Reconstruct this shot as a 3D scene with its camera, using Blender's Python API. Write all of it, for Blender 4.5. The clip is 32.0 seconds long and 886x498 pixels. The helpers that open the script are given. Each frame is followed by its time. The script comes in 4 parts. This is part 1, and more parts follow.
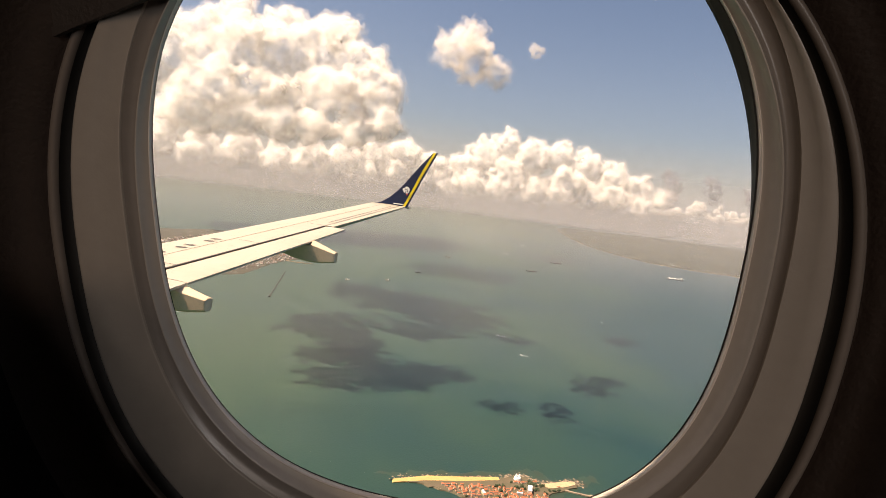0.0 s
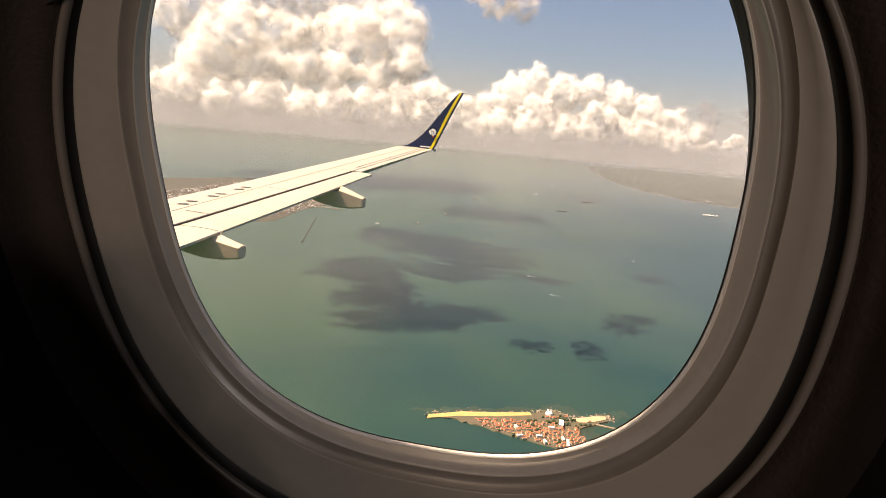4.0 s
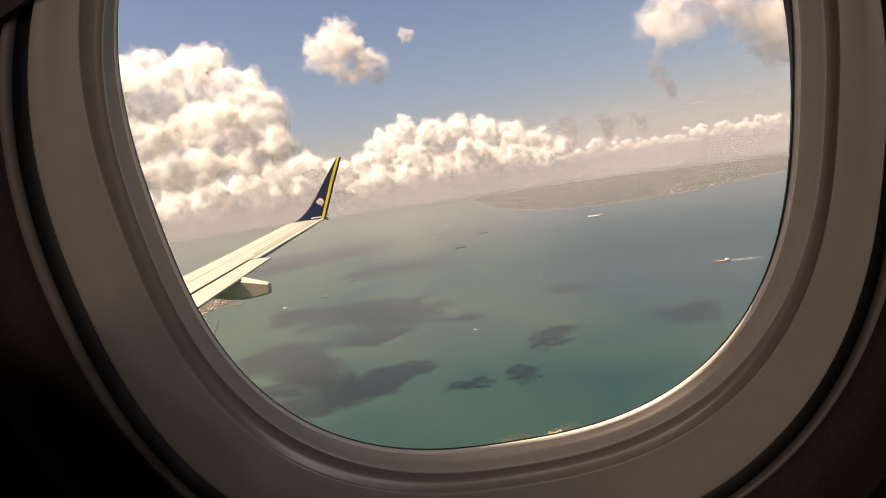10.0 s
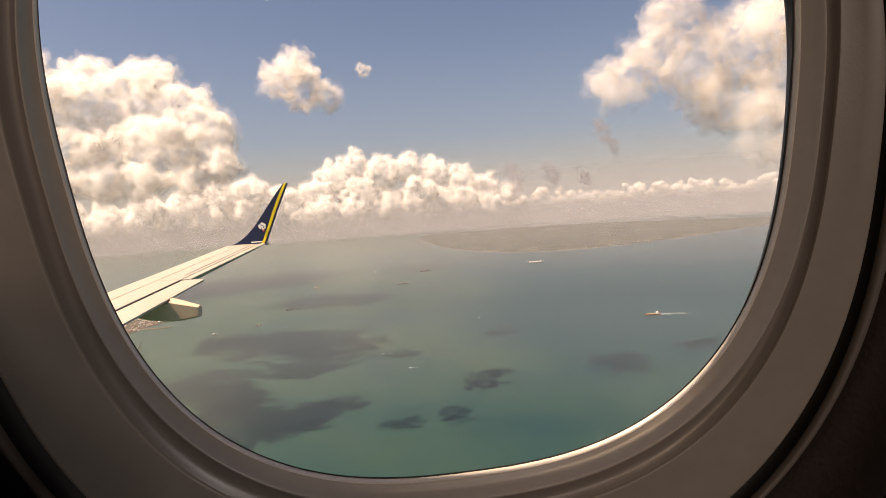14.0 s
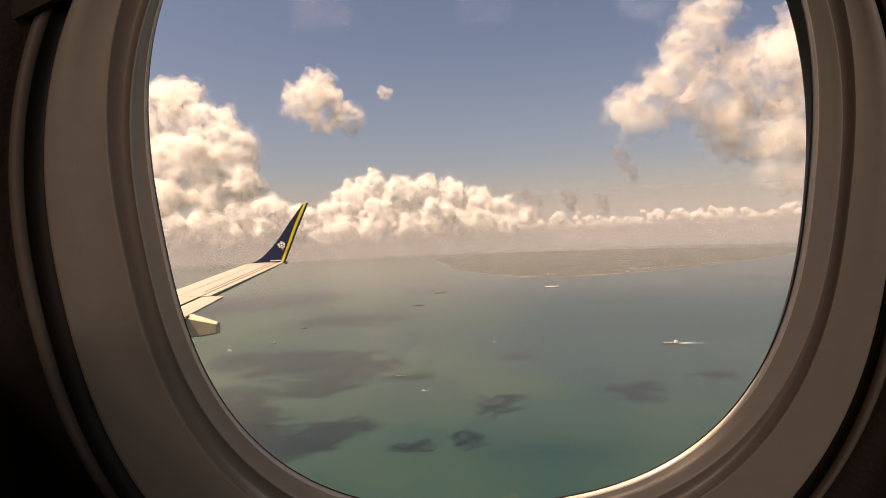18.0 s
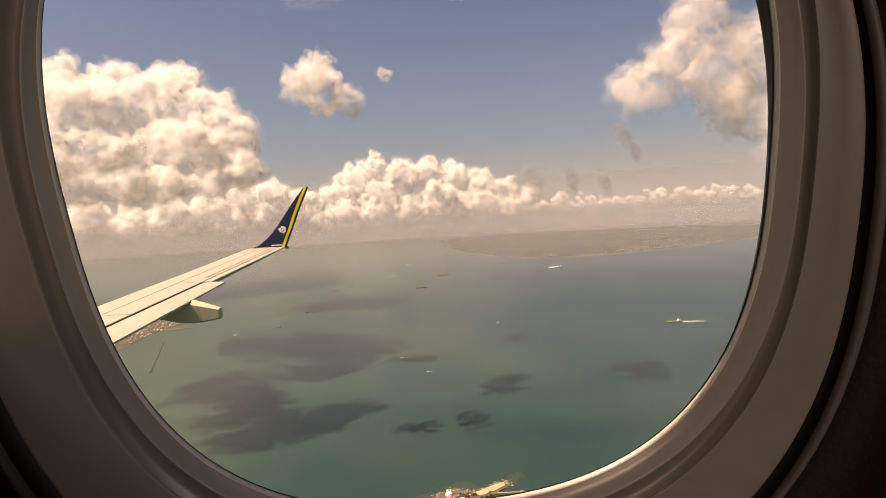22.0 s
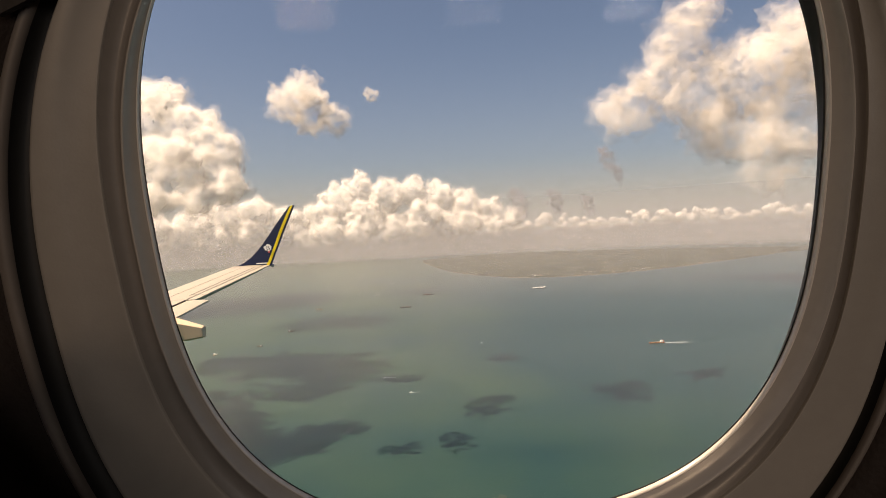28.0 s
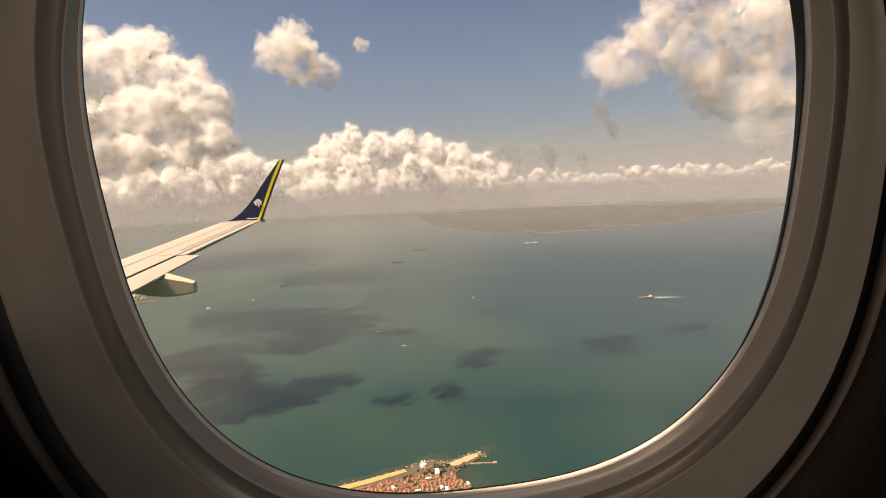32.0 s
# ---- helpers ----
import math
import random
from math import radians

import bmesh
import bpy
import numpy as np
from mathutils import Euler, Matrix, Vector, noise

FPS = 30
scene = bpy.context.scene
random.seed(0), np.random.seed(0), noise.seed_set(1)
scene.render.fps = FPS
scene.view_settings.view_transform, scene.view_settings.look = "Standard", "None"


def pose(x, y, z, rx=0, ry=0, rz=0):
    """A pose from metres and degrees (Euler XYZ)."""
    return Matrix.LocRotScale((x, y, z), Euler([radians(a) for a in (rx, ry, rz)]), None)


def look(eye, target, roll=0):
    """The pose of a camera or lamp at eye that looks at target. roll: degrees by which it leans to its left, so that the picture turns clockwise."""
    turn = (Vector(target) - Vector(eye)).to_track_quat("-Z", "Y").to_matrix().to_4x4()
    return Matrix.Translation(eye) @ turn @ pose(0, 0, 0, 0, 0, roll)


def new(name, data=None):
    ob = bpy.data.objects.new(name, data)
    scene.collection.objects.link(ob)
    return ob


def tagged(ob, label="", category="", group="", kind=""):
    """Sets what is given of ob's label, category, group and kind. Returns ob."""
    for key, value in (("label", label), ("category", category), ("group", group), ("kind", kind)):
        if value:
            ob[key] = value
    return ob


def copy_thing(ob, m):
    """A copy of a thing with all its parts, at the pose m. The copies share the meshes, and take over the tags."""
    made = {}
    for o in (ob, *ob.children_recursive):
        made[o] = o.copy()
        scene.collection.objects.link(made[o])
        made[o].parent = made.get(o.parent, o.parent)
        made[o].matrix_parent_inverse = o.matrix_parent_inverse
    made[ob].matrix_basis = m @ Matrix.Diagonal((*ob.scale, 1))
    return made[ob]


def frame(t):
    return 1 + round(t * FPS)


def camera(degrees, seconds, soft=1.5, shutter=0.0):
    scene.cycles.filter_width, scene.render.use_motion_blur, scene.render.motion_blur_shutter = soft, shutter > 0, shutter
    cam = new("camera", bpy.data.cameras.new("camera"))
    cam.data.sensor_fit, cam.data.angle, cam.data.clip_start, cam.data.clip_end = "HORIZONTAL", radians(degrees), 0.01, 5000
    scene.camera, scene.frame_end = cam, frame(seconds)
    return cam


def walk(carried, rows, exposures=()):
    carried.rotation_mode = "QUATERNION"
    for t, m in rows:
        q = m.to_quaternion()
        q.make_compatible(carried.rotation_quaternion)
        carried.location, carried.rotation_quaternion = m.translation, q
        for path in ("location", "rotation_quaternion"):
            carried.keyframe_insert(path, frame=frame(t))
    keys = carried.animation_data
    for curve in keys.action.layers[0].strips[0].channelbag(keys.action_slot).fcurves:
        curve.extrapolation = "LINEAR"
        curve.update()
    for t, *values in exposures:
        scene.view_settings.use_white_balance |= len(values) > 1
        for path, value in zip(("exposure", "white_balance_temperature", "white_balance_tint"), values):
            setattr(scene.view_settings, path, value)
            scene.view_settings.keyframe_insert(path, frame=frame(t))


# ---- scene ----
EXPOSURES = [(0.0, 0.88, 7050, 18), (6.0, 1.02, 7000, 18), (8.0, 0.95, 7000, 18), (9.0, 1.02, 7000, 19), (10.0, 0.86, 7050, 20), (13.0, 0.80, 7150, 21), (20.0, 0.62, 7800, 24), (24.0, 0.60, 7700, 24), (28.0, 0.66, 7200, 17), (30.0, 0.60, 7350, 19), (32.0, 0.60, 7250, 18)]
scene.cycles.transparent_max_bounces = 96
scene.cycles.caustics_reflective = False
scene.cycles.max_bounces, scene.cycles.diffuse_bounces, scene.cycles.transmission_bounces = 14, 10, 10
cam = camera(75.0, 32.0, soft=0.65)
ALT = 120.0  # the cabin window's height over the sea; all outside stands at one tenth
ROWS = [
    (0, 0.0527, -0.2660, 0.0282, 84.35, -7.03, 10.37),
    (0.5, 0.0541, -0.2646, 0.0292, 84.33, -6.28, 10.88),
    (1, 0.0543, -0.2634, 0.0293, 83.73, -5.19, 10.61),
    (1.5, 0.0571, -0.2597, 0.0308, 82.74, -2.94, 9.87),
    (2, 0.0584, -0.2576, 0.0302, 81.41, -3.24, 10.02),
    (2.5, 0.0610, -0.2597, 0.0355, 81.37, -2.18, 10.18),
    (3, 0.0610, -0.2653, 0.0372, 81.25, -1.20, 11.33),
    (3.5, 0.0650, -0.2641, 0.0377, 79.37, -2.86, 12.01),
    (5.5, 0.0700, -0.2772, 0.0267, 77.08, -9.66, 15.76),
    (6, 0.0706, -0.2807, 0.0236, 78.74, -9.36, 16.19),
    (6.5, 0.0719, -0.2745, 0.0258, 81.55, -9.02, 15.18),
    (7, 0.0711, -0.2704, 0.0260, 81.74, -7.90, 16.08),
    (7.5, 0.0538, -0.2533, 0.0075, 84.51, -3.21, 12.94),
    (8, 0.0335, -0.2394, -0.0138, 81.91, -6.33, 9.96),
    (8.5, 0.0149, -0.2399, -0.0099, 83.43, -6.99, 5.03),
    (9, -0.0059, -0.2429, -0.0082, 84.75, -0.69, 1.64),
    (9.5, -0.0054, -0.2477, -0.0055, 87.61, 1.92, 5.38),
    (10, -0.0066, -0.2544, -0.0045, 83.39, 8.43, 1.61),
    (10.5, -0.0082, -0.2388, -0.0080, 86.41, 6.33, -0.24),
    (11, -0.0103, -0.2243, -0.0126, 89.10, 4.86, -2.65),
    (11.5, -0.0162, -0.2283, -0.0239, 86.31, -0.55, -3.90),
    (12, -0.0204, -0.2300, -0.0328, 86.40, 1.31, -1.90),
    (12.5, -0.0201, -0.2336, -0.0286, 88.44, 3.19, -1.81),
    (13, -0.0189, -0.2360, -0.0230, 89.04, 2.40, -1.92),
    (13.5, -0.0188, -0.2312, -0.0240, 89.68, 2.91, -1.82),
    (14, -0.0178, -0.2251, -0.0234, 86.50, 3.80, -3.71),
    (14.5, -0.0196, -0.2285, -0.0238, 87.59, 3.72, -3.14),
    (16.5, -0.0168, -0.2258, -0.0178, 89.05, 4.09, -2.83),
    (17, -0.0186, -0.2290, -0.0177, 89.10, 3.39, -2.87),
    (17.5, -0.0260, -0.2397, -0.0141, 89.42, 2.52, -2.53),
    (18, -0.0322, -0.2490, -0.0088, 88.80, 2.50, -2.02),
    (18.5, -0.0322, -0.2466, -0.0110, 88.31, 3.26, -2.49),
    (19, -0.0312, -0.2430, -0.0119, 88.39, 3.91, -2.36),
    (19.5, -0.0303, -0.2405, -0.0117, 88.93, 3.00, -2.34),
    (20, -0.0283, -0.2368, -0.0102, 88.15, 4.09, -3.01),
    (20.5, -0.0277, -0.2380, -0.0105, 88.96, 3.29, -2.70),
    (21, -0.0260, -0.2378, -0.0093, 87.23, 0.87, -2.72),
    (21.5, -0.0149, -0.2351, -0.0098, 88.85, 1.18, -1.58),
    (22, -0.0029, -0.2315, -0.0095, 87.04, 3.34, -1.80),
    (22.5, -0.0051, -0.2285, -0.0051, 85.82, 6.72, -2.89),
    (23, -0.0069, -0.2257, -0.0012, 86.66, 5.09, -2.45),
    (23.5, -0.0095, -0.2315, 0.0018, 86.68, 8.65, -2.38),
    (24, -0.0115, -0.2373, 0.0046, 86.87, 5.93, -2.70),
    (24.5, -0.0161, -0.2360, 0.0029, 87.31, 4.91, -2.76),
    (26.5, -0.0317, -0.2286, -0.0023, 86.74, 7.53, -5.32),
    (27, -0.0380, -0.2245, -0.0129, 87.64, 4.12, -6.05),
    (27.5, -0.0403, -0.2340, -0.0113, 86.73, 5.60, -6.45),
    (28, -0.0396, -0.2402, -0.0068, 88.90, 2.80, -3.31),
    (28.5, -0.0309, -0.2302, -0.0076, 88.44, 5.59, -3.92),
    (29, -0.0205, -0.2186, -0.0068, 89.13, 3.46, -3.91),
    (29.5, -0.0169, -0.2183, -0.0042, 88.53, 4.20, -4.50),
    (30, -0.0107, -0.2150, 0.0012, 89.34, 4.75, -3.02),
    (30.5, -0.0176, -0.2173, 0.0037, 86.66, 3.27, -3.47),
    (31, -0.0280, -0.2268, 0.0046, 86.86, 1.98, -3.58),
    (31.5, -0.0284, -0.2311, 0.0026, 85.97, 2.26, -3.96),
    (32, -0.0275, -0.2342, 0.0016, 84.43, 2.58, -4.09),
]
walk(cam, [(t, pose(x, y, ALT + z, rx, ry, rz)) for t, x, y, z, rx, ry, rz in ROWS], EXPOSURES)

# ---- world and light ----
SUN_AZ, SUN_EL = -108.2, 60.0  # azimuth from straight out of the window, to the right
world = bpy.data.worlds.new("sky")
scene.world = world
world.use_nodes = True
wn = world.node_tree
sky = wn.nodes.new("ShaderNodeTexSky")
sky.sky_type, sky.sun_disc = "NISHITA", False
sky.sun_elevation, sky.sun_rotation = radians(SUN_EL), radians(SUN_AZ)
sky.altitude, sky.air_density, sky.dust_density, sky.ozone_density = 0, 1.0, 2.2, 1.5
wn.links.new(sky.outputs[0], wn.nodes["Background"].inputs[0])
wn.nodes["Background"].inputs[1].default_value = 0.063
sun = new("sun", bpy.data.lights.new("sun", "SUN"))
sun.data.energy, sun.data.angle, sun.data.color = 5.0, radians(0.5), (1.0, 0.84, 0.64)
sun_way = Vector((math.sin(radians(SUN_AZ)) * math.cos(radians(SUN_EL)), math.cos(radians(SUN_AZ)) * math.cos(radians(SUN_EL)), math.sin(radians(SUN_EL))))
sun.matrix_world = look(sun_way * 300 + Vector((0, 0, ALT)), (0, 0, ALT))

# ---- materials ----
def material(name, color, rough=0.5, metal=0.0, grain=0.08, scale=8.0, bump=0.0, bump_scale=200.0, spec=0.5, stain=None):
    """Painted or moulded surface: base colour varied at two scales, fine relief."""
    m = bpy.data.materials.new(name)
    m.use_nodes = True
    n, l = m.node_tree.nodes, m.node_tree.links
    b = n["Principled BSDF"]
    b.inputs["Roughness"].default_value, b.inputs["Metallic"].default_value = rough, metal
    b.inputs["Specular IOR Level"].default_value = spec
    co = n.new("ShaderNodeTexCoord")
    big, fine = n.new("ShaderNodeTexNoise"), n.new("ShaderNodeTexNoise")
    big.inputs["Scale"].default_value, fine.inputs["Scale"].default_value = scale, scale * 9
    big.inputs["Detail"].default_value = fine.inputs["Detail"].default_value = 4
    for t in (big, fine):
        l.new(co.outputs["Object"], t.inputs["Vector"])
    add = n.new("ShaderNodeMath")
    add.operation = "ADD"
    l.new(big.outputs["Fac"], add.inputs[0]), l.new(fine.outputs["Fac"], add.inputs[1])
    ramp = n.new("ShaderNodeMapRange")
    ramp.inputs["From Min"].default_value, ramp.inputs["From Max"].default_value = 0.7, 1.3
    l.new(add.outputs[0], ramp.inputs["Value"])
    mix = n.new("ShaderNodeMix")
    mix.data_type = "RGBA"
    mix.inputs["A"].default_value = (*[c * (1 - grain) for c in color], 1)
    mix.inputs["B"].default_value = (*(stain or [min(1, c * (1 + grain)) for c in color]), 1)
    l.new(ramp.outputs[0], mix.inputs["Factor"]), l.new(mix.outputs["Result"], b.inputs["Base Color"])
    if bump:
        tex, bp = n.new("ShaderNodeTexNoise"), n.new("ShaderNodeBump")
        tex.inputs["Scale"].default_value, tex.inputs["Detail"].default_value = bump_scale, 3
        l.new(co.outputs["Object"], tex.inputs["Vector"])
        bp.inputs["Strength"].default_value, bp.inputs["Distance"].default_value = bump, 0.002
        l.new(tex.outputs["Fac"], bp.inputs["Height"]), l.new(bp.outputs[0], b.inputs["Normal"])
    return m


def sea_material():
    m = bpy.data.materials.new("sea_water")
    m.use_nodes = True
    n, l = m.node_tree.nodes, m.node_tree.links
    b = n["Principled BSDF"]
    co = n.new("ShaderNodeTexCoord")
    big, mid = n.new("ShaderNodeTexNoise"), n.new("ShaderNodeTexNoise")
    big.inputs["Scale"].default_value, big.inputs["Detail"].default_value = 0.0032, 4
    mid.inputs["Scale"].default_value, mid.inputs["Detail"].default_value = 0.012, 5
    l.new(co.outputs["Object"], big.inputs["Vector"]), l.new(co.outputs["Object"], mid.inputs["Vector"])
    ramp = n.new("ShaderNodeValToRGB")
    e = ramp.color_ramp.elements
    e[0].position, e[0].color = 0.38, (0.009, 0.038, 0.041, 1)
    e[1].position, e[1].color = 0.64, (0.034, 0.066, 0.040, 1)
    mix = n.new("ShaderNodeMix")
    mix.inputs["Factor"].default_value = 0.3
    sep, drift, tilt = n.new("ShaderNodeSeparateXYZ"), n.new("ShaderNodeMath"), n.new("ShaderNodeMath")
    l.new(co.outputs["Object"], sep.inputs[0])
    drift.operation, tilt.operation = "MULTIPLY", "SUBTRACT"
    drift.inputs[1].default_value = 0.0006  # lighter and greener towards -x, darker and bluer towards +x
    l.new(sep.outputs[0], drift.inputs[0])
    l.new(big.outputs["Fac"], mix.inputs["A"]), l.new(mid.outputs["Fac"], mix.inputs["B"])
    l.new(mix.outputs["Result"], tilt.inputs[0]), l.new(drift.outputs[0], tilt.inputs[1]), l.new(tilt.outputs[0], ramp.inputs["Fac"]), l.new(ramp.outputs[0], b.inputs["Base Color"])
    b.inputs["Roughness"].default_value, b.inputs["IOR"].default_value = 0.32, 1.33
    wave, bp = n.new("ShaderNodeTexNoise"), n.new("ShaderNodeBump")
    wave.inputs["Scale"].default_value, wave.inputs["Detail"].default_value = 0.9, 6
    l.new(co.outputs["Object"], wave.inputs["Vector"])
    bp.inputs["Strength"].default_value, bp.inputs["Distance"].default_value = 0.16, 0.3
    l.new(wave.outputs["Fac"], bp.inputs["Height"]), l.new(bp.outputs[0], b.inputs["Normal"])
    return m


def cloud_material(name, low, high, scale, start, stop, color=(0.993, 0.980, 0.960), through_share=0.55):
    """Bright droplets: scatters light both ways, and lets some of it straight through where it is thin."""
    m = bpy.data.materials.new(name)
    m.use_nodes = True
    n, l = m.node_tree.nodes, m.node_tree.links
    n.remove(n["Principled BSDF"])
    dif, trl, clear = n.new("ShaderNodeBsdfDiffuse"), n.new("ShaderNodeBsdfTranslucent"), n.new("ShaderNodeBsdfTransparent")
    dif.inputs[0].default_value = trl.inputs[0].default_value = (*color, 1)
    body, out = n.new("ShaderNodeMixShader"), n.new("ShaderNodeMixShader")
    body.inputs[0].default_value = through_share
    l.new(dif.outputs[0], body.inputs[1]), l.new(trl.outputs[0], body.inputs[2])
    co, tex, rng = n.new("ShaderNodeTexCoord"), n.new("ShaderNodeTexNoise"), n.new("ShaderNodeMapRange")
    tex.inputs["Scale"].default_value, tex.inputs["Detail"].default_value, tex.inputs["Roughness"].default_value = scale, 7, 0.62
    l.new(co.outputs["Object"], tex.inputs["Vector"]), l.new(tex.outputs["Fac"], rng.inputs["Value"])
    rng.interpolation_type = "SMOOTHSTEP"
    rng.inputs["From Min"].default_value, rng.inputs["From Max"].default_value = start, stop
    rng.inputs["To Min"].default_value, rng.inputs["To Max"].default_value = low, high
    l.new(rng.outputs[0], out.inputs[0]), l.new(clear.outputs[0], out.inputs[1]), l.new(body.outputs[0], out.inputs[2])
    l.new(out.outputs[0], n["Material Output"].inputs[0])
    return m


def veil_material(name, color, top, thick, foot):
    """Haze: droplets that scatter a share of the light, thinning out with height."""
    m = bpy.data.materials.new(name)
    m.use_nodes = True
    n, l = m.node_tree.nodes, m.node_tree.links
    n.remove(n["Principled BSDF"])
    dif, trl, clear = n.new("ShaderNodeBsdfDiffuse"), n.new("ShaderNodeBsdfTranslucent"), n.new("ShaderNodeBsdfTransparent")
    dif.inputs[0].default_value = trl.inputs[0].default_value = (*color, 1)
    body, out = n.new("ShaderNodeMixShader"), n.new("ShaderNodeMixShader")
    body.inputs[0].default_value = 0.5
    l.new(dif.outputs[0], body.inputs[1]), l.new(trl.outputs[0], body.inputs[2])
    co, sep, rng = n.new("ShaderNodeTexCoord"), n.new("ShaderNodeSeparateXYZ"), n.new("ShaderNodeMapRange")
    rise, both = n.new("ShaderNodeMapRange"), n.new("ShaderNodeMath")
    rng.interpolation_type = rise.interpolation_type = "SMOOTHSTEP"
    both.operation = "MULTIPLY"
    l.new(co.outputs["Object"], sep.inputs[0]), l.new(sep.outputs[2], rng.inputs["Value"]), l.new(sep.outputs[2], rise.inputs["Value"])
    rng.inputs["From Min"].default_value, rng.inputs["From Max"].default_value = foot, top
    rng.inputs["To Min"].default_value, rng.inputs["To Max"].default_value = thick, 0.0
    rise.inputs["From Min"].default_value, rise.inputs["From Max"].default_value = 0.0, max(foot, 1.0)
    l.new(rng.outputs[0], both.inputs[0]), l.new(rise.outputs[0], both.inputs[1])
    l.new(both.outputs[0], out.inputs[0]), l.new(clear.outputs[0], out.inputs[1]), l.new(body.outputs[0], out.inputs[2])
    l.new(out.outputs[0], n["Material Output"].inputs[0])
    return m


def glass_material():
    m = bpy.data.materials.new("clear_pane")
    m.use_nodes = True
    n, l = m.node_tree.nodes, m.node_tree.links
    n.remove(n["Principled BSDF"])
    clear, gloss, mix = n.new("ShaderNodeBsdfTransparent"), n.new("ShaderNodeBsdfGlossy"), n.new("ShaderNodeMixShader")
    gloss.inputs["Roughness"].default_value = 0.03
    clear.inputs[0].default_value = (0.97, 0.97, 0.97, 1)
    mix.inputs[0].default_value = 0.003
    l.new(clear.outputs[0], mix.inputs[1]), l.new(gloss.outputs[0], mix.inputs[2])
    l.new(mix.outputs[0], n["Material Output"].inputs[0])
    return m


CABIN_LIGHT = 3.1
def land_material():
    """Woods, scrub and bare clearings."""
    m = bpy.data.materials.new("island_woods")
    m.use_nodes = True
    n, l = m.node_tree.nodes, m.node_tree.links
    b = n["Principled BSDF"]
    b.inputs["Roughness"].default_value = 0.9
    co, big, fine, mix, ramp = n.new("ShaderNodeTexCoord"), n.new("ShaderNodeTexNoise"), n.new("ShaderNodeTexNoise"), n.new("ShaderNodeMix"), n.new("ShaderNodeValToRGB")
    big.inputs["Scale"].default_value, fine.inputs["Scale"].default_value = 0.012, 0.09
    big.inputs["Detail"].default_value = fine.inputs["Detail"].default_value = 6
    l.new(co.outputs["Object"], big.inputs["Vector"]), l.new(co.outputs["Object"], fine.inputs["Vector"])
    mix.inputs["Factor"].default_value = 0.5
    l.new(big.outputs["Fac"], mix.inputs["A"]), l.new(fine.outputs["Fac"], mix.inputs["B"]), l.new(mix.outputs["Result"], ramp.inputs["Fac"])
    e = ramp.color_ramp.elements
    e[0].position, e[0].color = 0.40, (0.008, 0.012, 0.008, 1)
    e[1].position, e[1].color = 0.52, (0.036, 0.044, 0.026, 1)
    for pos, col in ((0.61, (0.07, 0.062, 0.045, 1)), (0.72, (0.16, 0.13, 0.10, 1))):
        k = e.new(pos)
        k.color = col
    l.new(ramp.outputs[0], b.inputs["Base Color"])
    return m


def town_material():
    """Whitewash and red tile, house by house, with haze painted in as paler, greyer colour."""
    m = bpy.data.materials.new("far_house_walls_hazed")
    m.use_nodes = True
    n, l = m.node_tree.nodes, m.node_tree.links
    b = n["Principled BSDF"]
    b.inputs["Roughness"].default_value = 0.85
    geo, ramp = n.new("ShaderNodeNewGeometry"), n.new("ShaderNodeValToRGB")
    l.new(geo.outputs["Random Per Island"], ramp.inputs["Fac"])
    ramp.color_ramp.interpolation = "CONSTANT"
    e = ramp.color_ramp.elements
    e[0].position, e[0].color = 0.0, (0.34, 0.25, 0.20, 1)
    e[1].position, e[1].color = 0.4, (0.50, 0.45, 0.39, 1)
    for pos, col in ((0.65, (0.40, 0.32, 0.26, 1)), (0.85, (0.72, 0.70, 0.66, 1))):
        k = e.new(pos)
        k.color = col
    l.new(ramp.outputs[0], b.inputs["Base Color"])
    return m


SEA = sea_material()
WHITE_CLOUD, SOFT_CLOUD = (0.993, 0.975, 0.945), (0.985, 0.955, 0.92)
HEART = cloud_material("cloud_heart", 0.24, 0.36, 1.0, 0.25, 0.75, WHITE_CLOUD, 0.55)
SHELLS = [cloud_material("cloud_fringe", 0.0, 0.24 - 0.03 * k, 2.2, 0.34 + 0.035 * k, 0.60 + 0.035 * k, WHITE_CLOUD, 0.45) for k in range(5)]
VEILS = [cloud_material("cloud_tatter", 0.0, 0.22 - 0.025 * k, 0.8, 0.28 + 0.03 * k, 0.66 + 0.03 * k, SOFT_CLOUD, 0.55) for k in range(5)]
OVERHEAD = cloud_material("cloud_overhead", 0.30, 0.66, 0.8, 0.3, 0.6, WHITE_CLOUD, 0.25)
GREYS = [cloud_material("cloud_shade", 0.0, top, 1.0, low, low + 0.34, (0.42, 0.42, 0.46)) for top, low in ((0.085, 0.26), (0.07, 0.31), (0.05, 0.36), (0.04, 0.40))]
LINING = material("moulded_lining", (0.31, 0.280, 0.248), 0.34, grain=0.05, scale=14, bump=0.05, bump_scale=900)
# the hollow's shade is put into this colour, darker than the lining
CHANNEL_SHADE = material("channel_plastic_shaded", (0.215, 0.192, 0.172), 0.30, grain=0.05, scale=20, bump=0.03, bump_scale=700)
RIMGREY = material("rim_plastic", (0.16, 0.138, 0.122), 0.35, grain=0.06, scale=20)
# lining plastic made lighter, the light on the reveal painted in
REVEAL_LIT = material("reveal_plastic_lit", (0.40, 0.365, 0.325), 0.26, grain=0.04, scale=20, bump=0.03, bump_scale=700)
# palest of all: a painted highlight for the sunlit inner edge
BEAD_GLINT = material("bead_plastic_glint", (0.72, 0.66, 0.59), 0.22, grain=0.05, scale=30)
GASKET = material("black_gasket", (0.012, 0.011, 0.010), 0.6, grain=0.2, scale=30)
# unlit wall round the window: shade is in these base colours, lip to near black
SIDEWALL_DIM = material("textured_sidewall_shaded", (0.006, 0.0044, 0.0038), 0.75, grain=0.15, scale=18, bump=0.5, bump_scale=420, spec=0.12)
